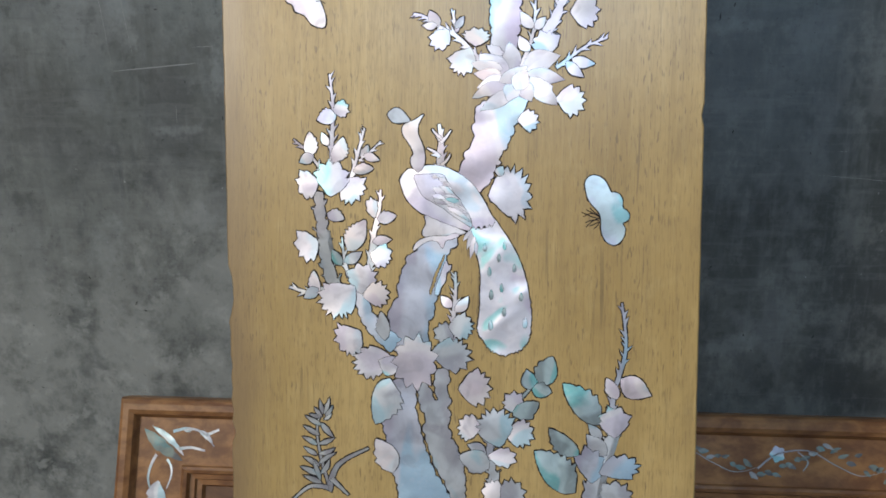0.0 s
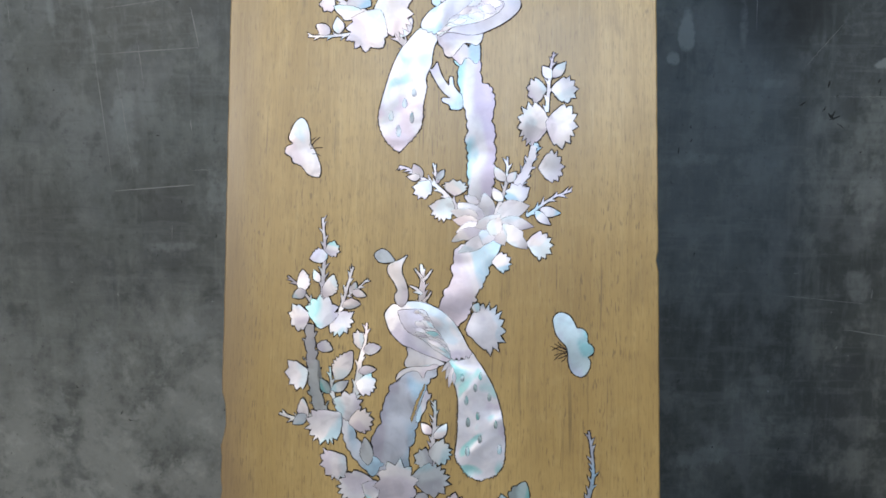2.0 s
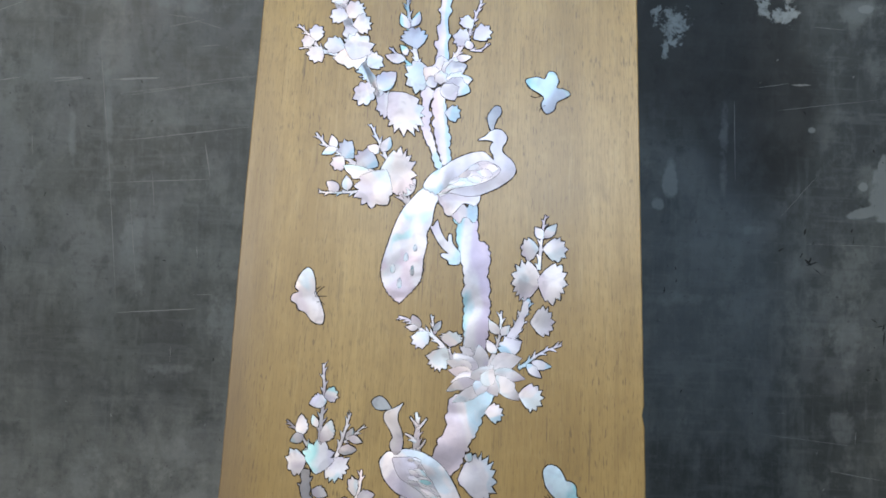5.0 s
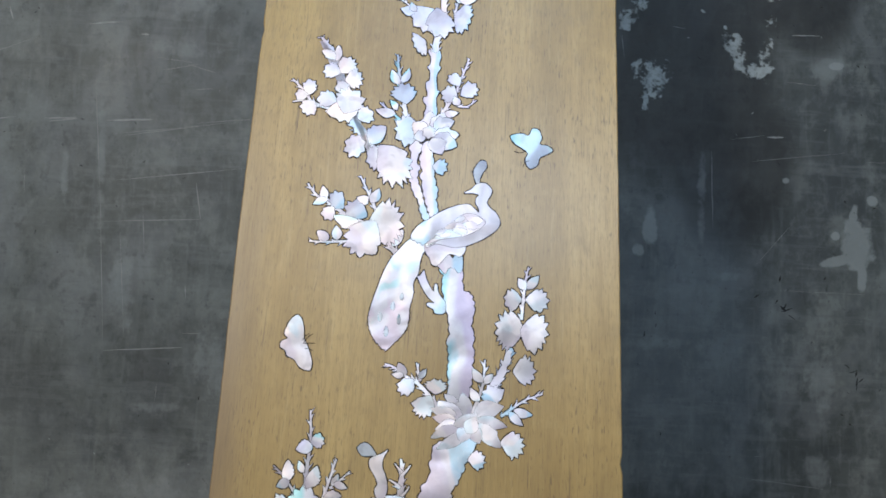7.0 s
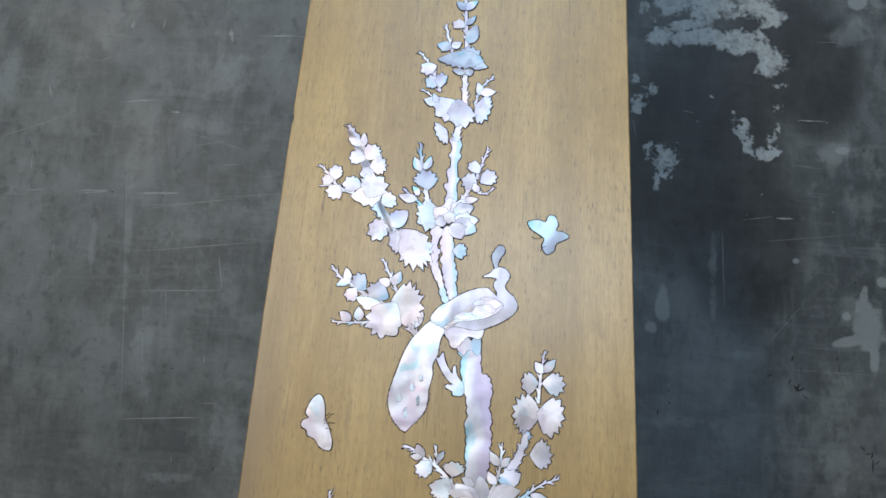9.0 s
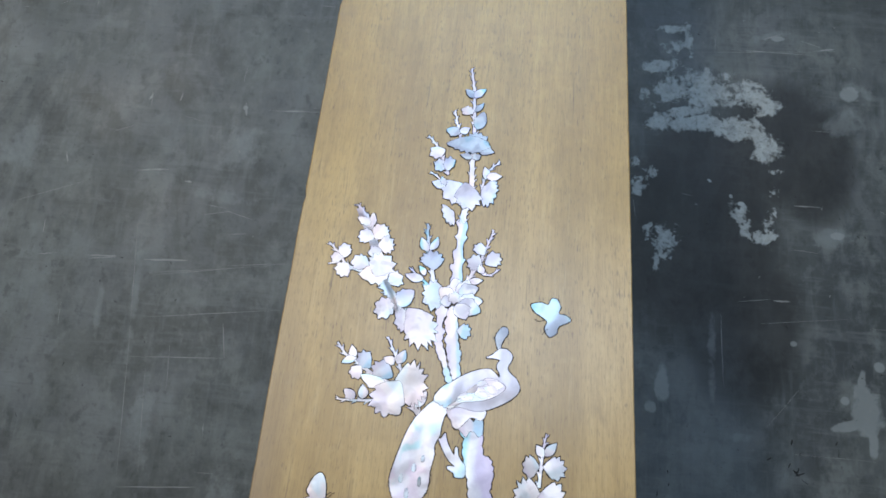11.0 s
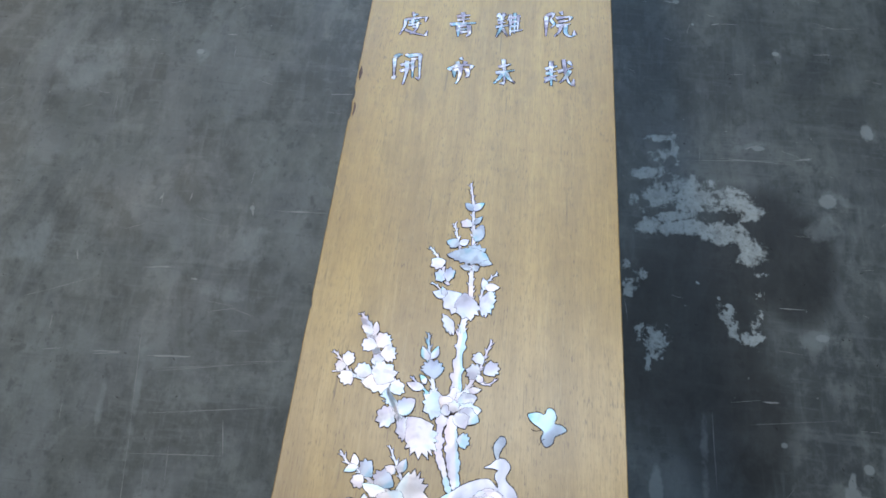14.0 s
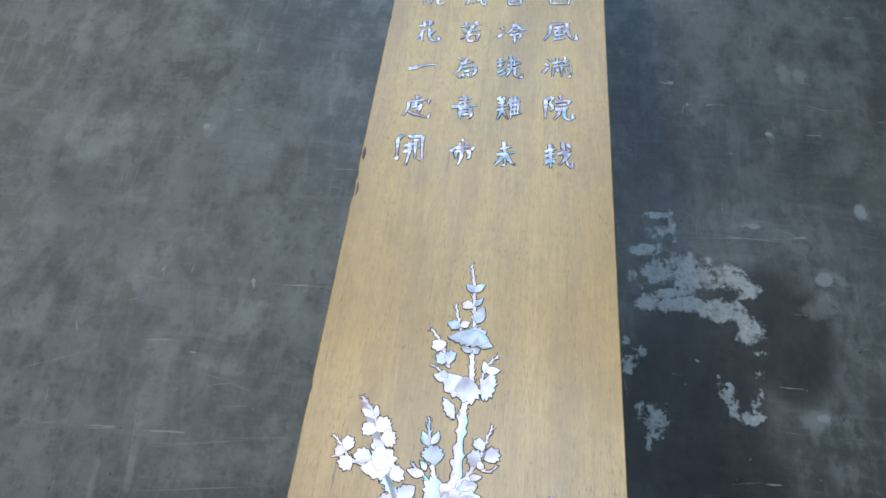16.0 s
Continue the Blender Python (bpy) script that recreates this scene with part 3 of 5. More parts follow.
def board():
    rng = random.Random(3)
    nicks = {0.925: 0.0025, 0.9: 0.0015, 0.885: 0.002, -0.06: 0.003, -0.075: 0.004, -0.2: 0.002, 1.33: 0.002, 0.55: 0.0015}
    left, right = [], []
    v = LOW
    while v <= HIGH + 1e-6:
        f = (v - LOW) / (HIGH - LOW)
        cut = sum(d for c, d in nicks.items() if abs(c - v) < 0.006)
        left.append((-0.2545 - 0.008 * min(max(v + 0.2, 0) / 0.5, 1) - 0.005 * max(0, v - 0.3) + cut + rng.uniform(0, 0.0006) + (rng.uniform(0, 0.0022) if v < -0.08 else 0), v))
        right.append((0.1515 - 0.0035 * f - (0.002 if abs(v - 0.082) < 0.006 else 0) - rng.uniform(0, 0.0004), v))
        v += 0.01
    bm = bmesh.new()
    n = len(left)
    rings = []
    for inset, y in ((0.0012, 0.0), (0, 0.0012), (0, THICK)):
        rings.append(([bm.verts.new((u + inset, y, w)) for u, w in left], [bm.verts.new((u - inset, y, w)) for u, w in right]))
    for i in range(n - 1):
        for (a, b), (c, d) in zip(rings, rings[1:]):
            bm.faces.new((a[i], c[i], c[i + 1], a[i + 1]))
            bm.faces.new((b[i], b[i + 1], d[i + 1], d[i]))
        a, b = rings[0]
        bm.faces.new((a[i], a[i + 1], b[i + 1], b[i]))
        a, b = rings[2]
        bm.faces.new((a[i], b[i], b[i + 1], a[i + 1]))
    for i in (0, n - 1):
        bm.faces.new([r[0][i] for r in rings] + [r[1][i] for r in reversed(rings)])
    bmesh.ops.recalc_face_normals(bm, faces=bm.faces)
    return bm


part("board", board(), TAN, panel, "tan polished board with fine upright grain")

MM = 0.001
count = defaultdict(int)
cut = random.Random(11)


def inset_piece(name, outline, parent=panel, pearl=PEARL, label="", lift=0.0, rim=0.42, bed=None, worn=0.28):
    """One piece of shell from its outline in millimetres, raised a hair from the wood, with a dark cut line round it."""
    pts = [Vector((u, v)) for u, v in outline]
    area = sum(a.x * b.y - b.x * a.y for a, b in zip(pts, pts[1:] + pts[:1]))
    if area < 0:
        pts.reverse()
    if worn:
        # the saw leaves an uneven edge
        fine = []
        for a, b in zip(pts, pts[1:] + pts[:1]):
            steps = max(1, round((b - a).length / 1.7))
            side = Vector((b.y - a.y, a.x - b.x)).normalized() if (b - a).length > 1e-4 else Vector((0, 0))
            fine.append(a)
            fine += [a.lerp(b, k / steps) + side * cut.uniform(-worn, worn) for k in range(1, steps)]
        pts = fine
    bed = bed or ((0.65, 1.5) if pts[0].y < 200 else (0.7, 1.7) if pts[0].y < 400 else (0.75, 1.8))
    n = len(pts)

    def grown(least, most):
        ring = []
        for i in range(n):
            e = (pts[i] - pts[i - 1]), (pts[(i + 1) % n] - pts[i])
            nor = Vector((e[0].y, -e[0].x)).normalized() + Vector((e[1].y, -e[1].x)).normalized()
            ring.append(pts[i] + (nor.normalized() * cut.uniform(least, most) if nor.length > 1e-4 else Vector((0, 0))))
        return ring

    # later pieces of a group lie over the earlier ones
    count["layer"] += 1
    h = 0.3 + lift + 0.014 * count["layer"]
    groove = 0.05 + 0.0008 * (count["layer"] % 97)
    hair, out = grown(rim * 0.5, rim * 1.3), grown(*bed)
    bm = bmesh.new()
    top = [bm.verts.new((p.x * MM, -h * MM, p.y * MM)) for p in pts]
    lip = [bm.verts.new((p.x * MM, -(h - 0.004) * MM, p.y * MM)) for p in hair]
    foot = [bm.verts.new((p.x * MM, -groove * MM, p.y * MM)) for p in hair]
    wide = [bm.verts.new((p.x * MM, -groove * MM, p.y * MM)) for p in out]
    deep = [bm.verts.new((p.x * MM, -0.02 * MM, p.y * MM)) for p in out]
    bm.faces.new(top)
    for i in range(n):
        j = (i + 1) % n
        for a, b in ((lip, top), (foot, lip), (wide, foot), (deep, wide)):
            bm.faces.new((a[i], a[j], b[j], b[i])).material_index = 1
    return part(name, bm, (pearl, LINE), parent, label)


def curve(pts, steps, closed=False):
    """A smooth line through points of any number of values."""
    out, n = [], len(pts)
    for i in range(n if closed else n - 1):
        p = [pts[(i + k) % n] if closed else pts[min(max(i + k, 0), n - 1)] for k in (-1, 0, 1, 2)]
        for s in range(steps):
            t = s / steps
            out.append(tuple(0.5 * (2 * b + (c - a) * t + (2 * a - 5 * b + 4 * c - d) * t * t + (3 * b - a - 3 * c + d) * t ** 3) for a, b, c, d in zip(*p)))
    if not closed:
        out.append(tuple(pts[-1]))
    return out


def ribbon(line, spike=None):
    """The outline of a band along a line of (u, v, width); spike(i) gives the two sides' extra reach."""
    left, right = [], []
    for i, (u, v, w) in enumerate(line):
        a, b = line[max(i - 1, 0)], line[min(i + 1, len(line) - 1)]
        d = Vector((b[0] - a[0], b[1] - a[1]))
        d = d.normalized() if d.length > 1e-6 else Vector((0, 1))
        s = Vector((-d.y, d.x))
        l, r = spike(i) if spike else (0, 0)
        p = Vector((u, v))
        left.append(tuple(p + s * (w / 2 + l) + d * (l * 0.95)))
        right.append(tuple(p - s * (w / 2 + r) + d * (r * 0.95)))
    return left + right[::-1]


def stem(pearl, w0, w1, thorns, *vals, name="branch"):
    pts = [(vals[i], vals[i + 1]) for i in range(0, len(vals), 2)]
    long = sum(math.dist(a, b) for a, b in zip(pts, pts[1:]))
    steps = max(4, int(long / 1.0 / (len(pts) - 1)))
    flat = curve(pts, steps)
    n = len(flat) - 1
    line = [(u, v, w0 + (w1 - w0) * i / n) for i, (u, v) in enumerate(flat)]
    reach = {}
    if thorns:
        i, side = cut.randint(2, 4), cut.randint(0, 1)
        while i < n - 1:
            w = cut.uniform(1.6, 3.0) + 0.55 * thorns * cut.uniform(0.6, 1.5)
            for back, f in ((0, 1.0), (1, 0.5), (2, 0.12)):
                if i - back > 0:
                    reach[i - back] = (w * f, 0) if side else (0, w * f)
            i, side = i + cut.randint(4, 9 - thorns), 1 - side if cut.random() < 0.75 else side
    outline = ribbon(line, lambda i: reach.get(i, (0, 0)))
    return inset_piece(name, scalloped(outline) if w0 > 8 else outline, worn=0.0, pearl=pearl)


def leaf_line(u0, v0, u1, v1, w, n, toothed=0):
    """A leaf from its base to its tip; n teeth point to the tip on one side (1 or -1), or on both (0)."""
    a, b = Vector((u0, v0)), Vector((u1, v1))
    d = b - a
    s = Vector((-d.y, d.x)).normalized()
    n = int(n)
    bend = cut.uniform(-0.08, 0.08) * d.length
    sides = ([], [])
    for k, side in enumerate((1, -1)):
        if n and toothed in (0, side):
            m = n + 1
            start = cut.uniform(0.2, 0.3)
            marks = [(start * 0.35, 0.62), (start * 0.8, 0.95)]
            for i in range(m):
                t0, t1 = start + (0.95 - start) * i / m, start + (0.95 - start) * (i + 1) / m
                marks += [(t0 + (t1 - t0) * 0.1, 0.86), (t0 + (t1 - t0) * 0.5, 1.0), (t0 + (t1 - t0) * 0.86, cut.uniform(1.08, 1.2))]
        else:
            marks = [(i / 10, 1.0) for i in range(1, 10)]
        for t, f in marks:
            h = math.sin(math.pi * t ** 0.8) ** (0.8 if n else 1.0) * f
            mid = a + d * t + s * bend * math.sin(math.pi * t)
            sides[k].append(tuple(mid + s * side * h * w / 2))
    return [tuple(a)] + sides[0] + [tuple(b)] + sides[1][::-1]


def leaf(pearl, u0, v0, u1, v1, w, n, toothed=0):
    inset_piece("leaf", leaf_line(u0, v0, u1, v1, w, n, toothed), pearl=pearl)


def fan_line(u0, v0, u1, v1, w, n):
    """A petal that swells from its base to a rounded end with n pointed lobes of uneven size."""
    a, d = Vector((u0, v0)), Vector((u1 - u0, v1 - v0))
    s = Vector((-d.y, d.x)).normalized() * (w / 2)
    lopsided = cut.uniform(-0.16, 0.16)
    weights = [cut.uniform(0.55, 1.45) for _ in range(n)]
    total, at = sum(weights), 0.0
    arc = []
    for wt in weights:
        wide = wt / total
        lean = cut.uniform(0.38, 0.62)
        jut = cut.uniform(1.04, 1.18)
        for f, r in ((0.0, 0.8), (lean * 0.4, 0.93), (lean * 0.75, 1.0), (lean, jut), (lean + (1 - lean) * 0.4, 0.96), (lean + (1 - lean) * 0.75, 0.88)):
            arc.append((at + wide * f, r))
        at += wide
    arc.append((1.0, 0.8))
    pts = [(0.0, 0.0), (0.05, 0.2), (0.16, 0.46 + lopsided), (0.32, 0.76 + lopsided), (0.45, 0.93 + lopsided)]
    for f, r in arc:
        turn = radians(84 - 168 * f)
        pts.append((0.48 + 0.5 * r * math.cos(turn), r * math.sin(turn)))
    pts += [(0.45, -0.93 + lopsided), (0.32, -0.76 + lopsided), (0.16, -0.46 + lopsided), (0.05, -0.2)]
    return [tuple(a + d * t + s * h) for t, h in pts]


def fan(pearl, u0, v0, u1, v1, w, n):
    inset_piece("flower", fan_line(u0, v0, u1, v1, w, n), pearl=pearl)


def rosette_line(u, v, ru, rv, n):
    out = []
    for k in range(n):
        jut = cut.uniform(1.0, 1.16)
        for f, r in ((0.0, 0.8), (0.22, 0.93), (0.5, jut), (0.72, 0.94)):
            turn = 2 * math.pi * (k + f + cut.uniform(-0.06, 0.06)) / n
            out.append((u + ru * r * math.cos(turn), v + rv * r * math.sin(turn)))
    return out


def rosette(pearl, u, v, ru, rv, n):
    inset_piece("flower", rosette_line(u, v, ru, rv, n), pearl=pearl)


def scalloped(outline):
    """Small convex bites along a sawn edge, each of its own length and depth."""
    pts = [Vector(p) for p in outline]
    area = sum(a.x * b.y - b.x * a.y for a, b in zip(pts, pts[1:] + pts[:1]))
    out, run, pitch, deep = [], 0.0, 9.0, 1.5
    for a, b in zip(pts, pts[1:] + pts[:1]):
        gone = (b - a).length
        if gone < 1e-4:
            continue
        side = Vector((b.y - a.y, a.x - b.x)).normalized() * (1 if area > 0 else -1)
        steps = max(1, round(gone / 1.1))
        for k in range(steps):
            run += gone / steps
            if run > pitch:
                run, pitch, deep = 0.0, cut.uniform(5.5, 12), cut.uniform(0.7, 2.0)
            out.append(tuple(a.lerp(b, k / steps) + side * deep * (math.sin(math.pi * run / pitch) ** 0.7 - 0.65)))
    return out


def petal(pearl, u0, v0, u1, v1, w, n, toothed=0):
    """A petal lying close over its neighbours, with only a thin line round it."""
    inset_piece("petal", leaf_line(u0, v0, u1, v1, w, n, toothed), pearl=pearl, rim=0.2, bed=(0.3, 0.65), worn=0.15)


def cutout(name, pearl, parent, *vals):
    """A larger piece, sawn along a smooth line through a few points."""
    pts = [(vals[i], vals[i + 1]) for i in range(0, len(vals), 2)]
    lift = {"peacock": 0.3, "head": 0.3, "crest": 0.2, "wing": 0.4, "thigh": 0.1, "claw": 0.15}.get(name, 0.0)
    label = {"trunk": "long pearl tree trunk with a wavy edge"}.get(name, "") if parent is None else ""
    outline = curve(pts, 4, True)
    if name == "trunk":
        outline = scalloped(outline)
    return inset_piece(name, outline, parent or panel, pearl, label, lift, worn={"trunk": 0.2, "peacock": 0.15, "wing": 0.1}.get(name, 0.25))


def plume(bird, name, u0, v0, u1, v1, w):
    pearl = PEARL_SKY if name == "hackle" else PEARL_WHITE if v0 > 100 else cut.choice((PEARL_WHITE, PEARL_WHITE, PEARL, PEARL_SEA))
    inset_piece(name, leaf_line(u0, v0, u1, v1, w, 0), bird, pearl, lift=0.0 if name == "hackle" else 0.5, rim=0.2, bed=(0.3, 0.5), worn=0.08)


def crack(*vals):
    """A slit between two parts of the trunk, where the wood shows."""
    line = [(u + cut.uniform(-0.5, 0.5), v, w * cut.uniform(0.6, 1.1)) for u, v, w in curve([vals[i:i + 3] for i in range(0, len(vals), 3)], 5)]
    inset_piece("crack", ribbon(line), pearl=TAN, rim=0.5, bed=(0.4, 0.7))


def tail(bird, *vals):
    """The long tail: a smooth outline, frayed round its lower end."""
    pts = curve([(vals[i], vals[i + 1]) for i in range(0, len(vals), 2)], 5, True)
    vs = [v for u, v in pts]
    low, mid = min(vs), sum(u for u, v in pts) / len(pts)
    out, long = [], max(vs) - low
    for i, (u, v) in enumerate(pts):
        f = (v - low) / long
        jag = cut.uniform(0.6, 2.1) if i % 2 and f < 0.22 else cut.uniform(0.2, 1.4) if i % 3 == 0 and f < 0.6 else 0.0
        side = 0.5 if u > mid else -0.5
        out.append((u + side * jag, v - jag * (1.0 if f < 0.1 else 0.5)))
    inset_piece("tail", out, bird, PEARL_TAIL if low > 100 else PEARL_TEAL, lift=-0.1, worn=0.12)


def eyespots(bird, rows):
    for u, v, ru, rv in rows:
        drop = [(u + ru * 0.92 * math.cos(a * 0.5236) * (1 - 0.25 * math.sin(a * 0.5236)), v + rv * 1.05 * math.sin(a * 0.5236)) for a in range(12)]
        inset_piece("eyespot", drop, bird, PEARL_GREY if v > 100 else cut.choice((PEARL_GREEN, PEARL_GREEN, PEARL_GREY)), lift=0.05, rim=0.15, bed=(0.12, 0.25) if v > 100 else (0.2, 0.45), worn=0.12)


def antenna(moth, *vals):
    line = [(u, v, 0.45) for u, v in curve([(vals[i], vals[i + 1]) for i in range(0, len(vals), 2)], 4)]
    inset_piece("antenna", ribbon(line), moth, LINE, rim=0.1, bed=(0.12, 0.25), worn=0.0)


def brushed(u, v, strokes, wide=5.9):
    """A sign written with a brush and cut from shell: strokes that press, thin and hook, each over its dark bed."""
    sign = new("character")
    sign.parent = panel
    sign["label"] = "brush-written sign of white shell"
    sign.matrix_basis = pose(u * MM, 0, v * MM)
    for k, flat in enumerate(strokes):
        line = curve([(flat[i], flat[i + 1]) for i in range(0, len(flat), 2)], 6)
        n = len(line) - 1
        press = wide * cut.uniform(0.85, 1.15) * (0.8 if len(strokes) > 11 else 1.0)
        widths = [press * (0.75 + 0.35 * math.sin(4.2 * i / n + 0.9)) * (0.55 if i == n else 1.0) for i in range(n + 1)]
        bm = bmesh.new()
        for slot, more, h in ((0, 0.0, 0.62), (1, 3.0, 0.3)):
            rows = ribbon([(p, q, w + more * cut.uniform(0.6, 1.2)) for (p, q), w in zip(line, widths)])
            half = len(rows) // 2
            top = [bm.verts.new((p * MM, -(h + 0.008 * k) * MM, q * MM)) for p, q in rows]
            foot = [bm.verts.new((p * MM, -0.02 * MM, q * MM)) for p, q in rows]
            for i in range(half - 1):
                bm.faces.new((top[i], top[-1 - i], top[-2 - i], top[i + 1])).material_index = slot
            for i in range(len(rows)):
                bm.faces.new((foot[i - 1], foot[i], top[i], top[i - 1])).material_index = 1
        bm.normal_update()
        for f in bm.faces:
            if f.normal.y > 0.5:
                f.normal_flip()
        part("stroke", bm, (PEARL_SIGN, LINE), sign)


# lower tree
count["layer"] = 0
cutout("trunk", PEARL_TRUNK, None, -117, -181, -113, -199, -111, -211, -108, -226, -103, -242, -95.5, -264, -52.2, -261, -59.7, -244, -64.8, -235, -70.8, -227, -74.9, -216, -79.9,
    -203, -84, -186, -87.1, -173, -87.7, -155, -95.2, -147, -110, -151)
cutout("trunk", PEARL_GREY, None, -85.2, -155, -84.2, -149, -80.3, -147, -74.3, -155, -71.3, -164, -68.3, -162, -71.4, -150, -68, -137, -60.6, -137, -57.6, -145, -60.5, -155,
    -56.5, -163, -58.9, -170, -56.4, -178, -59.3, -185, -56.7, -191, -55.2, -198, -51.2, -203, -49.2, -210, -45.7, -215, -45.1, -224, -43.5, -233, -44.3, -261, -50.7, -261, -58.8,
    -242, -63.8, -232, -69.3, -224, -71.9, -216, -75.4, -207, -78.5, -197, -80.5, -189, -78.1, -180, -82.6, -172, -84.6, -163)
cutout("trunk", PEARL_TRUNK, None, -82.5, -27.4, -88.4, -35.7, -94.8, -38.3, -96.7, -46.1, -100, -52, -102, -60.9, -104, -64.4, -103, -72.7, -107, -79.7, -110, -84.7, -112, -91.7,
    -110, -99.5, -113, -108, -115, -118, -95.3, -123, -78, -117, -77.1, -107, -76.7, -96.7, -71.8, -88.7, -71.4, -79.9, -67.1, -69.1, -64.7, -60.2, -65.7, -53.4, -62.4, -46.5,
    -61.4, -39.2, -56.6, -31.9, -51.8, -27, -56.8, -18.3, -71.3, -22.4)
crack(-62.9, -37.8, 1.1, -66.3, -45.6, 2.2, -70.1, -53.5, 2.2, -72, -61.3, 2.2, -73.9, -67.2, 2.2, -75.4, -71.7, 1.1)
cutout("fork", PEARL_SKY, None, -71, -71.1, -69.6, -62.3, -66.2, -54.4, -63.8, -46.6, -61.4, -42.6, -59.9, -46.5, -57.5, -46.5, -58.4, -50.4, -61.3, -53.3, -62.2, -60.2, -66.1, -66.1, -68, -72)
cutout("trunk", PEARL_BARK, None, -34.7, 89.8, -38, 83.2, -37.9, 76.5, -40.2, 71.8, -38.7, 64.2, -40.6, 56.6, -43.4, 52.8, -46.7, 49, -47.6, 43.2, -49.5, 37.5, -51.9, 31.8, -45.6,
    26, -38.8, 21.3, -33, 16.5, -29.2, 21.3, -24.4, 25.1, -21.6, 32.8, -20.3, 37.5, -16.5, 41.4, -17, 46.6, -11.9, 52.7, -9.1, 59.4, -5.9, 66, -4.1, 73.5, 0.1, 79.2, 2.4, 85.3, 6,
    93.2, -3, 99.4, -19.6, 98.1)
stem(PEARL_TRUNK, 15.9, 10, 0, -105, -117, -119, -106, -131, -91.1, -137, -68.5)
stem(PEARL_DARK, 10, 8, 2, -158, -68.9, -166, -48.2, -169, -28.5, -171, -13.7, -174, 15.8)
stem(PEARL, 4, 1.5, 2, -162, 32.9, -162, 59.7, -161, 88.8, -164, 117)
stem(PEARL, 3, 1, 1, -145, 28.1, -140, 45.1, -135, 64.5, -133, 70.3)
stem(PEARL, 1.5, 0.7, 1, -138, 42.7, -128, 50.9, -119, 59.6)
stem(PEARL, 2.5, 1, 1, -170, 32.9, -183, 50, -196, 61.3)
stem(PEARL_WHITE, 5.5, 1.5, 2, -130, -57.5, -127, -37.8, -124, -15.7, -120, 1.5, -119, 18)
stem(PEARL_GREY, 3, 1, 2, -147, -57.8, -151, -40.6, -153, -23.3)
stem(PEARL_DARK, 3.5, 2, 2, -168, -69.1, -183, -71.9, -200, -67.7)
stem(PEARL, 4.4, 1.5, 2, -54.9, -120, -54.7, -90.3, -53.4, -70.7, -53.5, -52.2)
stem(PEARL_WHITE, 7.5, 2.2, 1, -66.5, 37, -67.5, 48, -66.8, 60, -68.6, 74, name="twig")
stem(PEARL_WHITE, 3.4, 0.9, 1, -67.5, 46, -72.5, 50.5, -79, 53.6, name="twig")
stem(PEARL_WHITE, 3.2, 0.9, 0, -67.2, 58, -62.5, 63, -58.6, 68.6, name="twig")
stem(PEARL_WHITE, 2.6, 0.8, 0, -67.5, 62, -71.5, 66, -74.6, 69.6, name="twig")
stem(PEARL_WHITE, 2.8, 0.9, 0, -66.5, 39, -62, 43, -58.8, 48.5, name="twig")
fan(PEARL_BIRD, -26, 13.7, 10.5, 14.5, 45, 8)
leaf(PEARL, -17.8, 29.9, -14.1, 38.5, 7.7, 0)
fan(PEARL_SKY, -2.2, 77.3, 15.2, 74.9, 18.8, 5)
leaf(PEARL, -158, 83, -175, 77.7, 13.6, 3, -1)
fan(PEARL_SEA, -161, 85.9, -147, 88.7, 15.5, 4)
leaf(PEARL_WHITE, -181, 46.1, -182, 67.6, 12.1, 3, -1)
leaf(PEARL, -178, 47.1, -191, 41.2, 9.8, 0)
leaf(PEARL, -165, 55.8, -171, 67.5, 7, 0)
leaf(PEARL_WHITE, -160, 41.2, -152, 63.1, 13.9, 4, -1)
leaf(PEARL, -136, 45.1, -130, 56.3, 6.9, 1, 1)
leaf(PEARL, -134, 48, -120, 43.2, 7.3, 0)
leaf(PEARL_WHITE, -143, 34.4, -125, 35.9, 9.7, 1, 1)
fan(PEARL_WHITE, -174, 24.6, -193, 20.6, 26.5, 4)
fan(PEARL, -153, 25.6, -135, 12.1, 27.6, 6)
fan(PEARL_SEA, -163, 11.9, -162, 43.2, 31.1, 5)
leaf(PEARL, -166, -2.8, -151, -7.6, 10.9, 2, 1)
fan(PEARL_WHITE, -174, -27.5, -194, -33.7, 29.6, 4)
leaf(PEARL_WHITE, -148, -35.1, -132, -8.4, 17.8, 5, 1)
fan(PEARL_WHITE, -124, -6.4, -128, 11.1, 10.9, 3)
leaf(PEARL_WHITE, -122, -7.3, -105, -4.3, 10.7, 2, 1)
leaf(PEARL, -126, -26.9, -109, -24.8, 8.3, 0)
fan(PEARL_SEA, -128, -37.8, -109, -39.4, 21.6, 5)
leaf(PEARL_GREEN, -153, -48, -162, -33.8, 8.6, 0)
leaf(PEARL_GREY, -151, -45, -135, -35.9, 9.3, 0)
leaf(PEARL_WHITE, -175, -73.2, -178, -52.9, 10.2, 2, 1)
leaf(PEARL_GREY, -174, -68.2, -187, -77.4, 9.9, 0)
fan(PEARL, -135, -72.4, -136, -45.8, 27, 4)
fan(PEARL, -141, -66.6, -171, -86, 34.6, 8)
fan(PEARL_WHITE, -134, -74.3, -111, -71.9, 22.7, 6)
leaf(PEARL_GREY, -115, -113, -118, -87.8, 12, 3, 1)
fan(PEARL_WHITE, -136, -106, -157, -118, 31.7, 6)
fan(PEARL, -109, -127, -142, -137, 29.7, 7)
leaf(PEARL_SEA, -102, -138, -120, -130, 18.1, 0)
leaf(PEARL_GREY, -110, -146, -123, -187, 26.8, 4, 1)
leaf(PEARL_WHITE, -107, -230, -122, -200, 20.5, 2, 1)
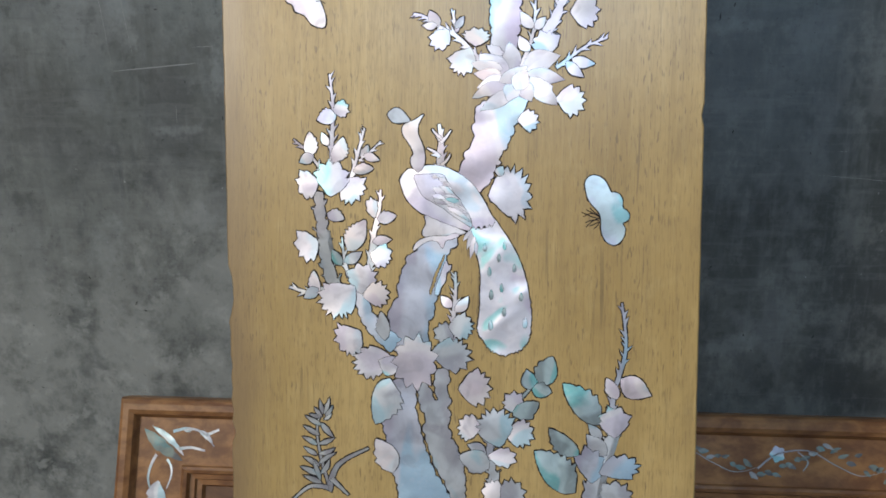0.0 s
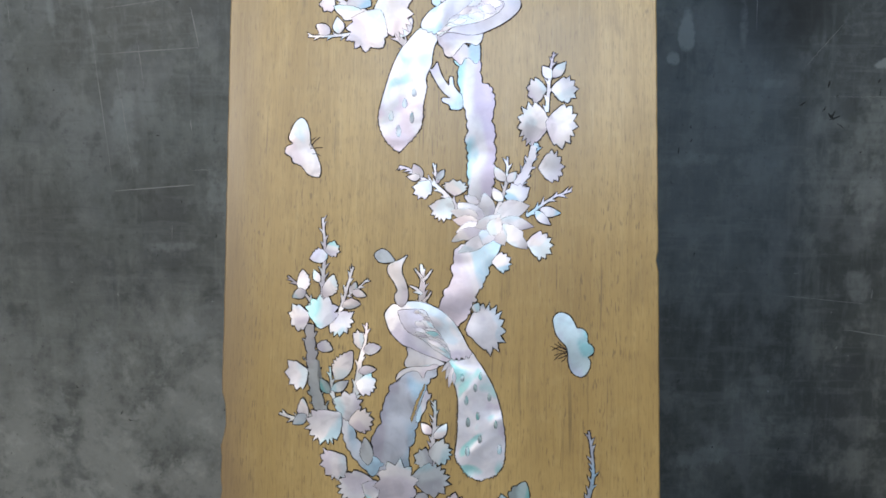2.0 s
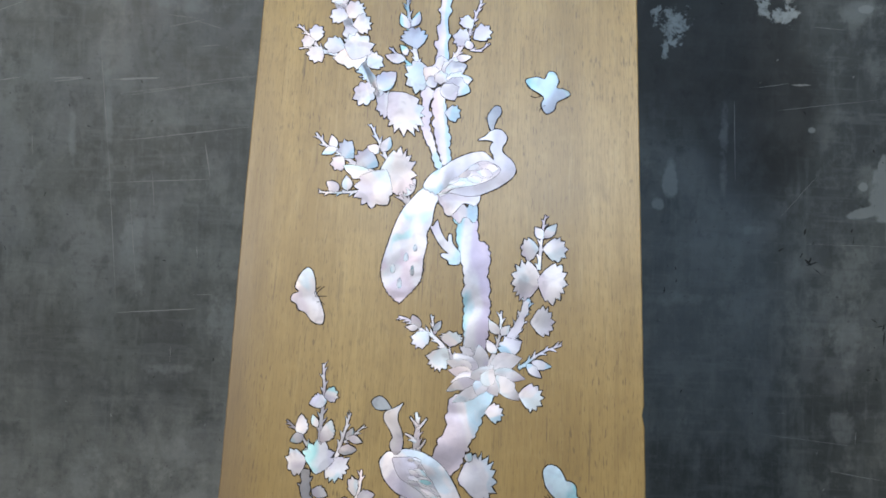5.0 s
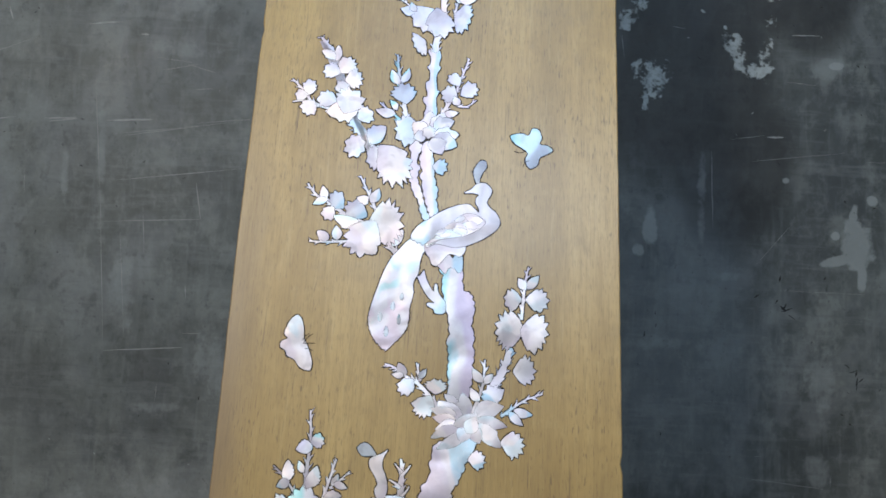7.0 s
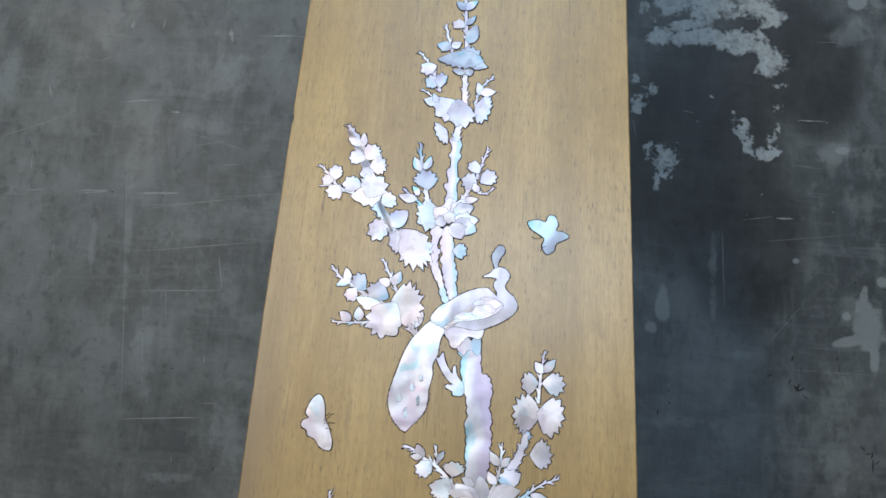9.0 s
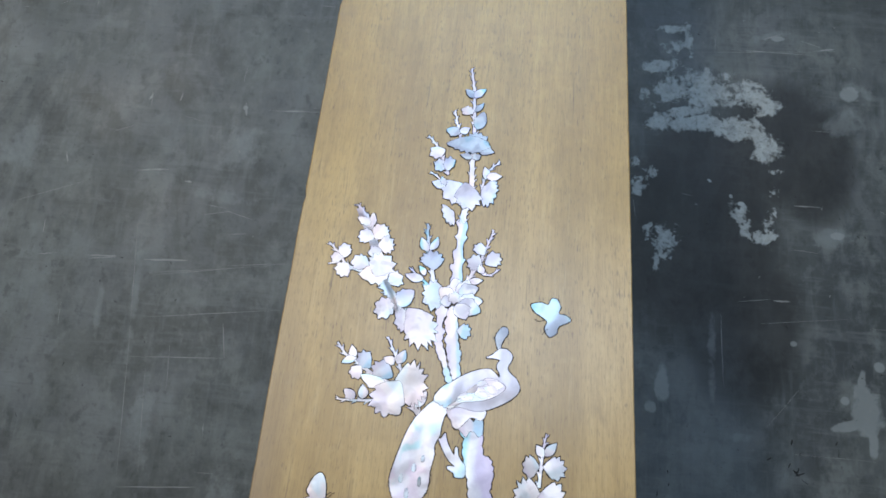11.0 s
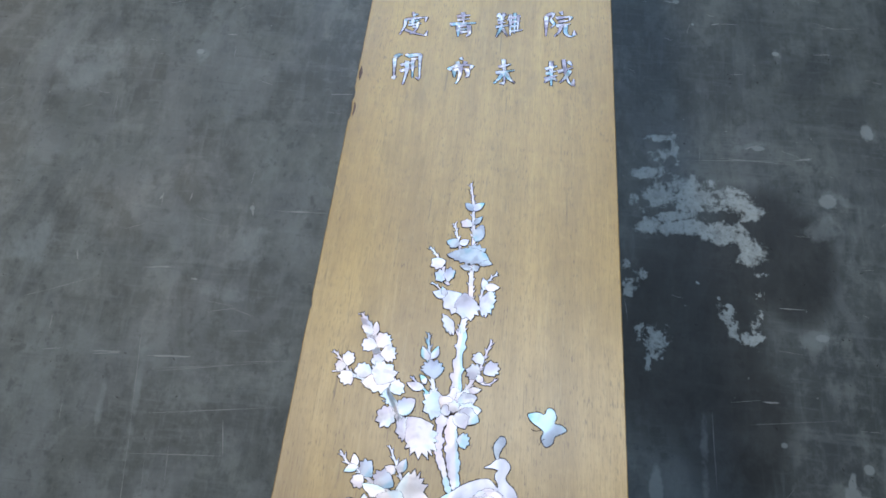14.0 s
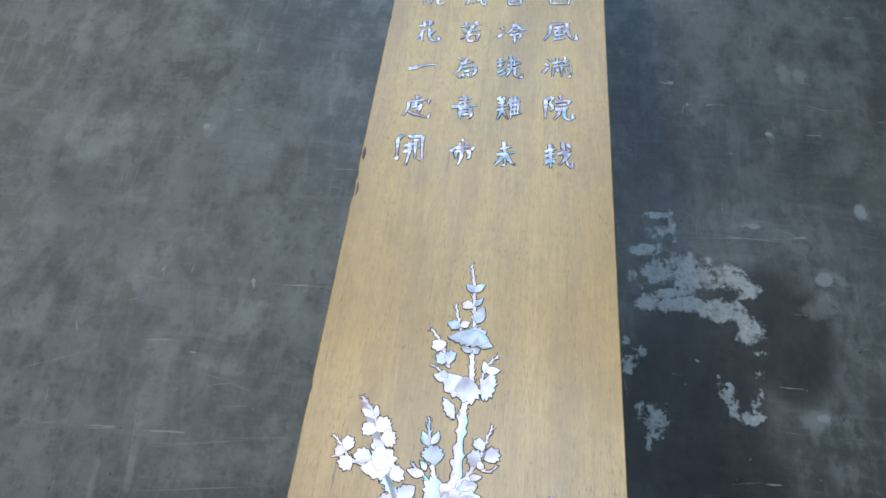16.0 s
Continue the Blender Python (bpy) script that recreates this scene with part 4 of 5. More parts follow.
leaf(PEARL_WHITE, -56.2, -82.5, -66.1, -72.9, 8.4, 0)
leaf(PEARL_WHITE, -53.7, -86.4, -42.2, -72.5, 9.2, 0)
fan(PEARL_GREY, -55, -110, -70.3, -100, 17.8, 4)
fan(PEARL_GREY, -59, -100, -38, -97.7, 23.5, 6)
fan(PEARL_GREY, -74.5, -123, -39.2, -126, 30.6, 7)
rosette(PEARL, -87.8, -131, 19.3, 23.3, 11)
fan(PEARL_WHITE, -49.7, -154, -22.4, -149, 32.4, 6)

# low bushes
count["layer"] = 0
stem(PEARL_GREEN, 2.9, 1.4, 0, -2.8, -168, 10, -153, 24.6, -138)
leaf(PEARL_GREEN, 11.4, -152, 8.3, -135, 13.5, 0)
leaf(PEARL_GREEN, 20, -148, 30.1, -123, 19, 2, 1)
leaf(PEARL_GREEN, 13.3, -151, 29.6, -154, 13.2, 1, 1)
fan(PEARL_SEA, 1.1, -173, -5.4, -155, 18.5, 4)
leaf(PEARL_GREEN, -2.7, -175, 19.2, -163, 15.5, 1, -1)
stem(PEARL_GREY, 9.3, 4.4, 2, -15.3, -257, -18.5, -232, -21.6, -217, -22.8, -198)
leaf(PEARL_GREY, -25.7, -209, -41.9, -202, 10, 0)
leaf(PEARL_GREY, -22.6, -222, -48.7, -212, 21.1, 1, 1)
fan(PEARL_WHITE, -29.8, -188, -50.4, -187, 23.9, 6)
fan(PEARL, -9.3, -190, 15.3, -190, 24.7, 6)
fan(PEARL_GREY, -14, -203, -20.2, -170, 33.2, 8)
fan(PEARL_WHITE, -23.7, -211, 0.7, -213, 17.9, 4)
fan(PEARL_WHITE, -13.4, -254, -22.4, -233, 21.9, 5)
fan(PEARL_GREY, -11.5, -252, 4.8, -235, 25.1, 5)
stem(PEARL_TRUNK, 4.2, 1.4, 2, 80.1, -171, 82.5, -150, 89.5, -125, 90.9, -106, 87, -76)
leaf(PEARL_WHITE, 84.5, -158, 75.7, -140, 10.9, 1, 1)
leaf(PEARL_WHITE, 87, -141, 113, -154, 19.2, 0)
stem(PEARL_GREY, 13.3, 5.7, 2, 60.9, -256, 66.2, -231, 76, -203, 83.1, -181)
leaf(PEARL_GREY, 72.1, -193, 61, -180, 8.7, 0)
leaf(PEARL_GREY, 77, -206, 59.7, -189, 14.6, 0)
leaf(PEARL_GREEN, 71.8, -180, 39, -146, 22.3, 3, -1)
fan(PEARL_SEA, 83.3, -191, 82.8, -164, 26.3, 4)
leaf(PEARL_GREEN, 53.4, -208, 28.2, -185, 15.7, 3, 1)
fan(PEARL_TRUNK, 65.2, -231, 60.8, -200, 25.7, 4)
fan(PEARL_TRUNK, 70.7, -222, 104, -213, 22.3, 5)
leaf(PEARL_GREEN, 51.1, -240, 16, -205, 27.6, 5, -1)
fan(PEARL_GREY, 78.5, -255, 90.7, -230, 31, 5)

# first bird
count["layer"] = 0
bird = cutout("peacock", PEARL_BIRD, None, -88.8, 35.5, -81.5, 38.4, -71.8, 38.9, -62.1, 37, -54.8, 33.7, -47.5, 29.8, -38.8, 22.2, -32.9, 14.1, -28, 6, -24.1, -1.7, -20.2, -7.4,
    -21.6, -10.3, -23, -13.2, -25, -10.8, -26.9, -14.2, -29.3, -11.8, -31.7, -15.2, -34.1, -12.3, -36.5, -15.2, -38.4, -12.8, -40.8, -14.8, -43.2, -16.3, -49.5, -14.9, -59.2,
    -11.6, -71.4, -6.9, -77.3, -4, -83.7, -1.7, -91.1, 4.1, -97, 11.3, -100, 18.6, -102, 25.8, -99.1, 31.6, -94.2, 36)
cutout("claw", PEARL, bird, -89.9, -34.3, -88.4, -28.4, -83.5, -24.5, -76.2, -22, -68.9, -21.4, -61.6, -21.3, -54.3, -18.8, -50.4, -20.7, -56.7, -24.1, -62, -25.2, -64.9, -32,
    -68.4, -27.2, -73.3, -25.3, -78.6, -26.4, -83.5, -29.3)
cutout("thigh", PEARL, bird, -80.3, -4.1, -72.4, -5.4, -64.1, -8.7, -56.8, -12.5, -50, -15.4, -45.1, -18.2, -50.9, -20.2, -57.7, -21.3, -66.5, -21.4, -73.8, -22.4, -81.1, -21.5,
    -82.1, -16.7, -79.2, -10.8)
tail(bird, -40.8, -13.3, -36.5, -14.3, -31.7, -14.7, -26.9, -13.2, -20.2, -7.4, -15.8, -13.1, -9.5, -22.1, -3.7, -31.7, 1.3, -41.7, 5.2, -53.2, 8.3, -65.6, 10.4, -79.1, 11.5,
    -89.7, 10.7, -100, 9.3, -108, 5.6, -114, 0.8, -118, -4.4, -120, -9.7, -122, -15, -122, -20.4, -119, -25.2, -115, -28.7, -110, -32.6, -105, -33.7, -98.6, -32.8, -89.8, -31.9,
    -80, -32, -70.3, -31.6, -60.6, -32.2, -50.9, -33.8, -42.2, -36.3, -34.5, -39.2, -26.8, -43.7, -19.6)
cutout("head", PEARL_WHITE, bird, -82.3, 82, -84.2, 78.2, -86.6, 72.5, -86.6, 65.3, -83.6, 58.6, -81.1, 50.9, -80.6, 42.7, -83, 36, -87.3, 33.6, -91.8, 38.4, -92.8, 44.7, -90.4,
    49, -93.3, 55.7, -97.3, 61.5, -100, 66.3, -99.8, 72.1, -95.4, 75.4, -89.1, 77.8)
cutout("crest", PEARL_GREY, bird, -113, 82.2, -110, 86, -106, 87.9, -101, 86, -97.4, 82.1, -93.9, 76.8, -99.3, 75.4, -106, 75, -110, 76.9)
cutout("wing", PEARL, bird, -89.3, 30.2, -80.5, 31.2, -70.8, 31.7, -64, 30.3, -61.5, 25.5, -58.1, 20.7, -55.1, 14.5, -50.7, 10.6, -47.8, 4.9, -43.9, -0.4, -40.9, -6.6, -40.3,
    -13.3, -49.6, -8.1, -56.9, -3.4, -64.2, 2.4, -69.1, 5.2, -75.5, 8.6, -81.3, 11.9, -85.8, 18.6, -88.3, 24.9)
plume(bird, "hackle", -40.3, -16.2, -47.5, -25.5, 3.9)
plume(bird, "hackle", -39.3, -18.1, -44, -32.7, 4.3)
plume(bird, "hackle", -37.4, -21, -41, -40.4, 4.8)
plume(bird, "hackle", -35.9, -25.8, -36.2, -37.4, 3.4)
plume(bird, "feather", -74.6, 28.8, -67.8, 29.3, 3.4)
plume(bird, "feather", -68.8, 27.4, -61.5, 25.5, 3.9)
plume(bird, "feather", -65.8, 23.5, -58.1, 21.2, 3.9)
plume(bird, "feather", -67.8, 21.1, -55.1, 14.5, 5.3)
plume(bird, "feather", -73.6, 20.1, -61.9, 13.5, 5.4)
plume(bird, "feather", -74.5, 13.4, -61.9, 9.6, 4.4)
plume(bird, "feather", -73.5, 10, -60.8, 5.8, 3.9)
plume(bird, "feather", -62.9, 13.5, -49.8, 10.2, 3.4)
plume(bird, "feather", -62.8, 10.6, -46.3, 3.9, 4.4)
plume(bird, "feather", -61.8, 6.7, -42.9, -2.8, 4.4)
plume(bird, "feather", -61.8, 3.3, -40.9, -9.5, 4.4)
eyespots(bird, ((-28.6, -30.6, 1.9, 3.4), (-11.8, -28.9, 1.7, 3.4), (-16.5, -39.5, 1.7, 3.4), (-3.4, -48, 1.7, 3.4), (-24.5, -51.3, 1.8, 3.9), (-13.8, -65.1, 1.7, 3.6), (-22.8,
    -71.1, 2, 4.1), (2.6, -72.5, 1.7, 3.6), (-11.6, -85.9, 1.8, 3.6), (-23, -97.4, 2.2, 4.1), (6.3, -94.7, 2.2, 4.4)))

# blossom
count["layer"] = 0
stem(PEARL_TRUNK, 7, 4.2, 2, 18.4, 145, 26.5, 160, 31.9, 171, 39, 187)
stem(PEARL_WHITE, 4.3, 1.4, 2, -34.1, 126, -42.8, 136, -55.3, 148, -69.8, 156, -81.4, 164, -91.1, 167)
stem(PEARL_WHITE, 2.4, 1, 1, -54.4, 151, -56.4, 161, -58.9, 170)
stem(PEARL_WHITE, 3.8, 1.4, 2, -0.9, 120, 6.3, 137, 10.3, 153, 11.4, 176)
stem(PEARL_SKY, 2.8, 0.9, 2, 29.5, 120, 40, 128, 54.6, 138, 71.1, 144)
leaf(PEARL_GREY, -55.4, 154, -48.3, 164, 6.3, 0)
leaf(PEARL_WHITE, -69.3, 156, -77.6, 169, 9.9, 1, 1)
leaf(PEARL_WHITE, -70.8, 157, -83.7, 157, 6.6, 0)
fan(PEARL_WHITE, -61.1, 153, -74.5, 138, 18.3, 4)
fan(PEARL_WHITE, -38.1, 139, -37.3, 154, 22.9, 6)
fan(PEARL_WHITE, -41.9, 137, -55.5, 117, 24.1, 6)
leaf(PEARL_WHITE, 9.9, 153, -1.1, 167, 9.2, 0)
leaf(PEARL_WHITE, 11.3, 152, 20, 162, 8, 0)
leaf(PEARL_WHITE, 7.3, 134, -2.2, 147, 9.2, 0)
fan(PEARL_SKY, 20.5, 129, 21.1, 151, 23.3, 4)
leaf(PEARL_SKY, 41.9, 127, 61.4, 123, 9.2, 0)
leaf(PEARL_SKY, 37.3, 125, 51.9, 112, 8.7, 0)
fan(PEARL_WHITE, 29.4, 94.9, 53.2, 90.1, 26, 6)
fan(PEARL_SKY, -23.7, 131, -20.1, 139, 16.2, 4)
petal(PEARL_BIRD, -6.5, 117, -10.2, 142, 15, 1, 1)
petal(PEARL_WHITE, -10.3, 114, -35.1, 132, 20.5, 1, 1)
petal(PEARL_WHITE, -15.1, 119, -41.7, 125, 12.6, 1, 1)
petal(PEARL_WHITE, -15, 114, -39.7, 116, 12.2, 0)
petal(PEARL_WHITE, -10.2, 110, -36.8, 104, 12.3, 0)
petal(PEARL_WHITE, -11.1, 106, -40.5, 95.5, 11.4, 1, 1)
petal(PEARL_WHITE, -4.5, 102, -34.2, 85, 12.4, 0)
petal(PEARL_WHITE, 1, 118, 32.6, 130, 19.8, 0)
petal(PEARL_WHITE, 4.8, 116, 36.6, 110, 13, 0)
petal(PEARL_WHITE, 7.6, 113, 30.4, 89.3, 16.6, 1, 1)
petal(PEARL_WHITE, 1.6, 109, 9.3, 92.3, 14, 0)
petal(PEARL_WHITE, -5.5, 109, -10.5, 92.4, 15.2, 0)
petal(PEARL_WHITE, -17.8, 109, 5.6, 122, 12.3, 0)
petal(PEARL_WHITE, -4.5, 102, 4.7, 119, 15.2, 0)

# blue moth
count["layer"] = 0
moth = cutout("butterfly", PEARL_BLUE, None, 54.9, 21.7, 55.3, 26.4, 59, 30.2, 63.6, 30.6, 68.7, 28.3, 72.5, 24.1, 75.9, 17.1, 79.1, 16.6, 83.3, 14.8, 85.7, 10.1, 85.9, 4, 89.6,
    1.2, 91.5, -2.6, 90.2, -6.3, 86.1, -9.2, 88.1, -13, 87.7, -18.6, 84.6, -24.3, 80, -27.2, 74.4, -25.4, 70.6, -20.7, 68.6, -13.6, 68.5, -6.6, 66.5, 0.5, 61.7, 5.2, 57, 12.2)
antenna(moth, 67.5, -5.6, 61, -3.8, 52.5, -0.1)
antenna(moth, 67.5, -3.7, 61.8, 0.9, 59, 3.8)
antenna(moth, 66.6, -6.6, 61, -6.6, 55.5, -8.6)
antenna(moth, 68, -7.5, 63.9, -9.4, 59.3, -11.4)
antenna(moth, 66.5, -2.8, 60, -1, 53.5, -3.8)
antenna(moth, 67, -4.5, 60.5, -8.2, 56, -12.5)
antenna(moth, 67.8, -7, 65.5, -11, 62.5, -14)
antenna(moth, 67.2, -4, 63, -1.5, 56, 2.2)
moth = cutout("butterfly", PEARL_WHITE, None, -187, 214, -182, 209, -179, 199, -178, 190, -173, 181, -168, 168, -168, 158, -173, 157, -180, 160, -184, 165, -187, 168, -194, 171,
    -196, 176, -202, 180, -201, 186, -195, 189, -199, 194, -197, 202, -193, 210)
antenna(moth, -178, 185, -174, 191, -169, 195)
antenna(moth, -178, 184, -172, 185, -166, 185)
antenna(moth, -179, 187, -177, 192, -173, 195)
antenna(moth, -176, 179, -171, 179, -168, 177)
moth = cutout("butterfly", PEARL_BLUE, None, 31.1, 424, 36.4, 427, 43.9, 428, 51.4, 426, 55.3, 434, 62.1, 433, 65.7, 424, 63.8, 416, 72.6, 414, 78, 409, 72.7, 405, 64.1, 400, 61,
    391, 53.1, 387, 48.2, 396, 50.6, 405, 43.7, 411, 36.1, 416)
antenna(moth, 47.9, 407, 41.2, 405, 35.7, 407)
antenna(moth, 52.2, 396, 48.2, 394, 45.7, 389)

# upper trunk
count["layer"] = 0
cutout("trunk", PEARL_BAND, None, -40.2, 270, -35.9, 262, -36.6, 251, -33.9, 239, -31.2, 227, -28.6, 219, -27.1, 208, -26.2, 199, -28.9, 195, -26.8, 184, -25.8, 173, -26.5, 162,
    -25, 151, -25, 137, -22.9, 124, -3.1, 125, -3.6, 140, -1.7, 151, 0.2, 163, -1.2, 171, 0.2, 180, -1.8, 191, -0.4, 199, -3.5, 209, -2.7, 219, -1.3, 229, -3.3, 239, -6.9, 245,
    -12.6, 247, -15.2, 257, -15.6, 271, -23.2, 274, -31.7, 272)
cutout("fork", PEARL, None, -64, 262, -61.1, 261, -57.8, 266, -56.2, 267, -53.5, 258, -49.1, 250, -44.9, 245, -44.6, 252, -41.8, 253, -40.4, 245, -35.6, 238, -32.6, 235, -32.2,
    223, -42.3, 222, -44.2, 226, -51.2, 230, -50.2, 233, -43.9, 233, -49.8, 238, -55.8, 246, -60.2, 254)
cutout("stump", PEARL_BARK, None, -43.9, 276, -40.8, 285, -34.6, 288, -28.7, 284, -26.3, 282, -22, 289, -16.7, 285, -15.7, 272, -19.5, 266, -24.8, 271, -30.5, 271, -33.7, 265, -38.4, 269)
stem(PEARL_SKY, 8.8, 5, 2, 20.5, 148, 30, 166, 37.3, 189)
stem(PEARL_WHITE, 3.3, 1.1, 1, 47.8, 219, 49.5, 244, 51.4, 262, 54, 276)
leaf(PEARL_WHITE, 51.6, 251, 43.5, 263, 9.7, 0)
leaf(PEARL_WHITE, 53.3, 252, 65.4, 267, 9.7, 0)
fan(PEARL_WHITE, 47.3, 241, 29.5, 237, 24.3, 4)
fan(PEARL_WHITE, 51.8, 241, 75.9, 239, 25.4, 5)
fan(PEARL, 40.5, 165, 63, 169, 30.1, 6)
fan(PEARL_WHITE, 51.3, 208, 20.7, 206, 41.1, 8)
fan(PEARL_WHITE, 46.8, 209, 74.7, 202, 43.3, 6)

# second bird
count["layer"] = 0
stem(PEARL_WHITE, 6.9, 3.5, 3, -81.5, 280, -91.3, 289, -100, 301)
stem(PEARL_WHITE, 4.7, 1.8, 2, -124, 317, -145, 326, -164, 339, -179, 347, -191, 361)
stem(PEARL_SKY, 4.1, 1.2, 2, -107, 320, -117, 341, -133, 372)
stem(PEARL, 2.9, 1.2, 1, -138, 297, -161, 295, -183, 295)
leaf(PEARL_WHITE, -92.6, 293, -81.9, 312, 10.1, 1, 1)
leaf(PEARL_SKY, -122, 340, -135, 347, 11.4, 0)
leaf(PEARL_SKY, -119, 341, -111, 358, 11.5, 0)
fan(PEARL_TRUNK, -122, 325, -147, 338, 22.7, 4)
fan(PEARL_TRUNK, -149, 333, -163, 352, 18.8, 4)
fan(PEARL_WHITE, -160, 335, -168, 320, 17.2, 3)
leaf(PEARL, -128, 315, -159, 325, 14.5, 1, 1)
leaf(PEARL_WHITE, -169, 343, -174, 359, 8.9, 0)
leaf(PEARL_SKY, -167, 344, -183, 337, 9.4, 0)
leaf(PEARL, -162, 297, -175, 307, 11.2, 1, 1)
leaf(PEARL_WHITE, -153, 297, -155, 314, 11.2, 0)
fan(PEARL_WHITE, -120, 316, -82.3, 321, 53.7, 9)
fan(PEARL_WHITE, -113, 321, -134, 281, 43.3, 5)
bird = cutout("peacock", PEARL_SKY, None, -17.3, 356, -10.5, 360, -5.9, 365, -0.2, 368, 6.8, 367, 12.1, 361, 11.7, 355, 8.4, 349, 8, 344, 12.1, 339, 18, 334, 22.3, 325, 20.2, 317,
    12.9, 310, 3.9, 304, -6.2, 299, -16.5, 295, -26.7, 294, -37.2, 296, -47, 297, -54.4, 293, -57.4, 296, -60.2, 295, -62.7, 298, -65.5, 297, -68, 300, -70.9, 300, -72.9, 305,
    -70.2, 311, -63.6, 319, -54, 325, -44.3, 332, -32.9, 338, -21.5, 342, -12.2, 343, -6.3, 339, -1, 334, -1.1, 339, -4.2, 344, -4.3, 350, -1.6, 354, -8, 356)
cutout("thigh", PEARL_WHITE, bird, -56.7, 295, -44.1, 297, -26.8, 295, -14.8, 297, -14, 290, -18.9, 284, -25.3, 286, -31.1, 286, -36.5, 280, -43.2, 273, -49, 275, -51.6, 282, -55.2, 286)
tail(bird, -55.6, 295, -59.7, 284, -61.6, 274, -62.4, 265, -65.5, 258, -67.5, 252, -66.6, 244, -67.9, 235, -69.8, 226, -69.9, 215, -71.7, 206, -75.4, 199, -79.7, 194, -84, 189,
    -88.3, 184, -92.7, 182, -97.5, 186, -103, 191, -107, 197, -111, 207, -112, 216, -110, 228, -106, 243, -102, 257, -97.2, 270, -90.9, 282, -84.4, 290, -76.6, 299, -69.2, 302)
cutout("crest", PEARL_GREY, bird, -4.3, 367, -7.4, 375, -8.2, 382, -5.5, 388, -1, 394, 4.9, 393, 5.7, 386, 1.8, 380, -1, 373, -1.4, 367)
cutout("wing", PEARL_WHITE, bird, -57.9, 295, -50.1, 302, -41.7, 309, -34.5, 317, -27.8, 323, -21, 328, -15.4, 332, -6.1, 332, 2.1, 328, 6.8, 324, 3.5, 318, -3.2, 313, -11.1, 309,
    -20.3, 306, -31.7, 304, -41.4, 302, -49.9, 297)
plume(bird, "feather", 4.5, 324, -16.4, 329, 9.8)
plume(bird, "feather", -1.1, 317, -18.5, 321, 9.2)
plume(bird, "feather", -15.2, 328, -27.7, 322, 6.4)
plume(bird, "feather", -11.2, 312, -28.6, 313, 8)
plume(bird, "feather", -24.3, 322, -37.9, 314, 6.4)
plume(bird, "feather", -28.4, 309, -44.5, 306, 6.3)
plume(bird, "feather", -35.6, 314, -47.4, 306, 5.2)
plume(bird, "feather", -42.1, 303, -55.7, 297, 4)
eyespots(bird, ((-100, 216, 2.5, 4.6), (-92.6, 201, 2.5, 5.5), (-87.1, 228, 2.6, 4.4), (-80.1, 214, 2.1, 5.2), (-78.4, 238, 2.3, 3.5)))

# high trunks
count["layer"] = 0
cutout("trunk", PEARL_BARK, None, -78.8, 418, -80.5, 407, -77.7, 397, -79.5, 387, -78.1, 379, -78.7, 371, -75.2, 360, -72, 352, -66.8, 344, -64.7, 334, -59.4, 323, -53.1, 324,
    -59.3, 338, -62.8, 350, -64.6, 357, -67.8, 364, -69.9, 374, -68, 384, -72, 392, -68.8, 402, -66.2, 410)
cutout("trunk", PEARL_BARK, None, -66.2, 410, -67.4, 400, -68.7, 392, -65.3, 382, -66.6, 374, -63.9, 365, -62.6, 355, -58.2, 341, -53.4, 328, -45.5, 334, -47.8, 347, -46.6, 358,
    -49.9, 368, -52.2, 382, -53.1, 394, -55.9, 405, -60, 416)
cutout("bough", PEARL_BARK, None, -66.3, 446, -64.5, 458, -68.3, 464, -68, 469, -64.1, 471, -66.4, 483, -66.1, 488, -62.8, 491, -62.9, 502, -66.1, 507, -63, 511, -62.9, 520,
    -66.2, 527, -63, 531, -54.6, 530, -51.2, 521, -53.2, 511, -50.9, 506, -55, 497, -53.8, 479, -50.9, 477, -54.3, 467, -52.9, 447)
stem(PEARL_WHITE, 7.6, 5.5, 2, -58.5, 526, -56.9, 544, -50.1, 568)
stem(PEARL_WHITE, 6.4, 1.4, 2, -50.6, 575, -52.4, 613, -53, 656, -56.1, 704, -60, 741, -64.6, 765)
stem(PEARL_WHITE, 8.6, 2, 2, -115, 397, -134, 420, -148, 438, -159, 465, -165, 502, -179, 527, -193, 543)
stem(PEARL_WHITE, 4.1, 1.4, 2, -162, 449, -193, 458, -206, 473, -221, 488)
stem(PEARL_WHITE, 2.1, 1.4, 0, -192, 459, -205, 461, -218, 459)
stem(PEARL_SEA, 5.3, 1.3, 2, -84, 433, -90.5, 462, -98.9, 502, -101, 522)
stem(PEARL_SEA, 2.7, 1.3, 1, -92.7, 440, -106, 451, -118, 461)
stem(PEARL_WHITE, 4, 1.3, 2, -48.8, 446, -35.4, 469, -27.3, 491, -18.6, 519)
stem(PEARL_WHITE, 2, 1, 1, -29.4, 459, -18.7, 459, -8.4, 467)
stem(PEARL_WHITE, 3.6, 1.4, 2, -81.9, 594, -98, 632, -113, 652)
stem(PEARL_WHITE, 2.1, 1.1, 1, -78.8, 573, -92.1, 587, -105, 597)
stem(PEARL_WHITE, 2.8, 1.1, 1, -37.8, 575, -32.2, 600, -16.7, 618)
stem(PEARL_WHITE, 2.9, 1.1, 2, -69.9, 646, -77.1, 675, -81.5, 694)
leaf(PEARL_WHITE, -173, 512, -171, 532, 10, 1, 1)
leaf(PEARL_WHITE, -173, 514, -190, 525, 11, 1, 1)
fan(PEARL, -167, 497, -152, 515, 24.3, 5)
fan(PEARL_WHITE, -166, 497, -186, 502, 21.1, 4)
fan(PEARL_WHITE, -160, 487, -140, 492, 26.1, 5)
fan(PEARL, -154, 481, -170, 475, 19.8, 3)
fan(PEARL_WHITE, -167, 459, -190, 467, 21.8, 4)
fan(PEARL_WHITE, -202, 467, -199, 488, 17.2, 4)
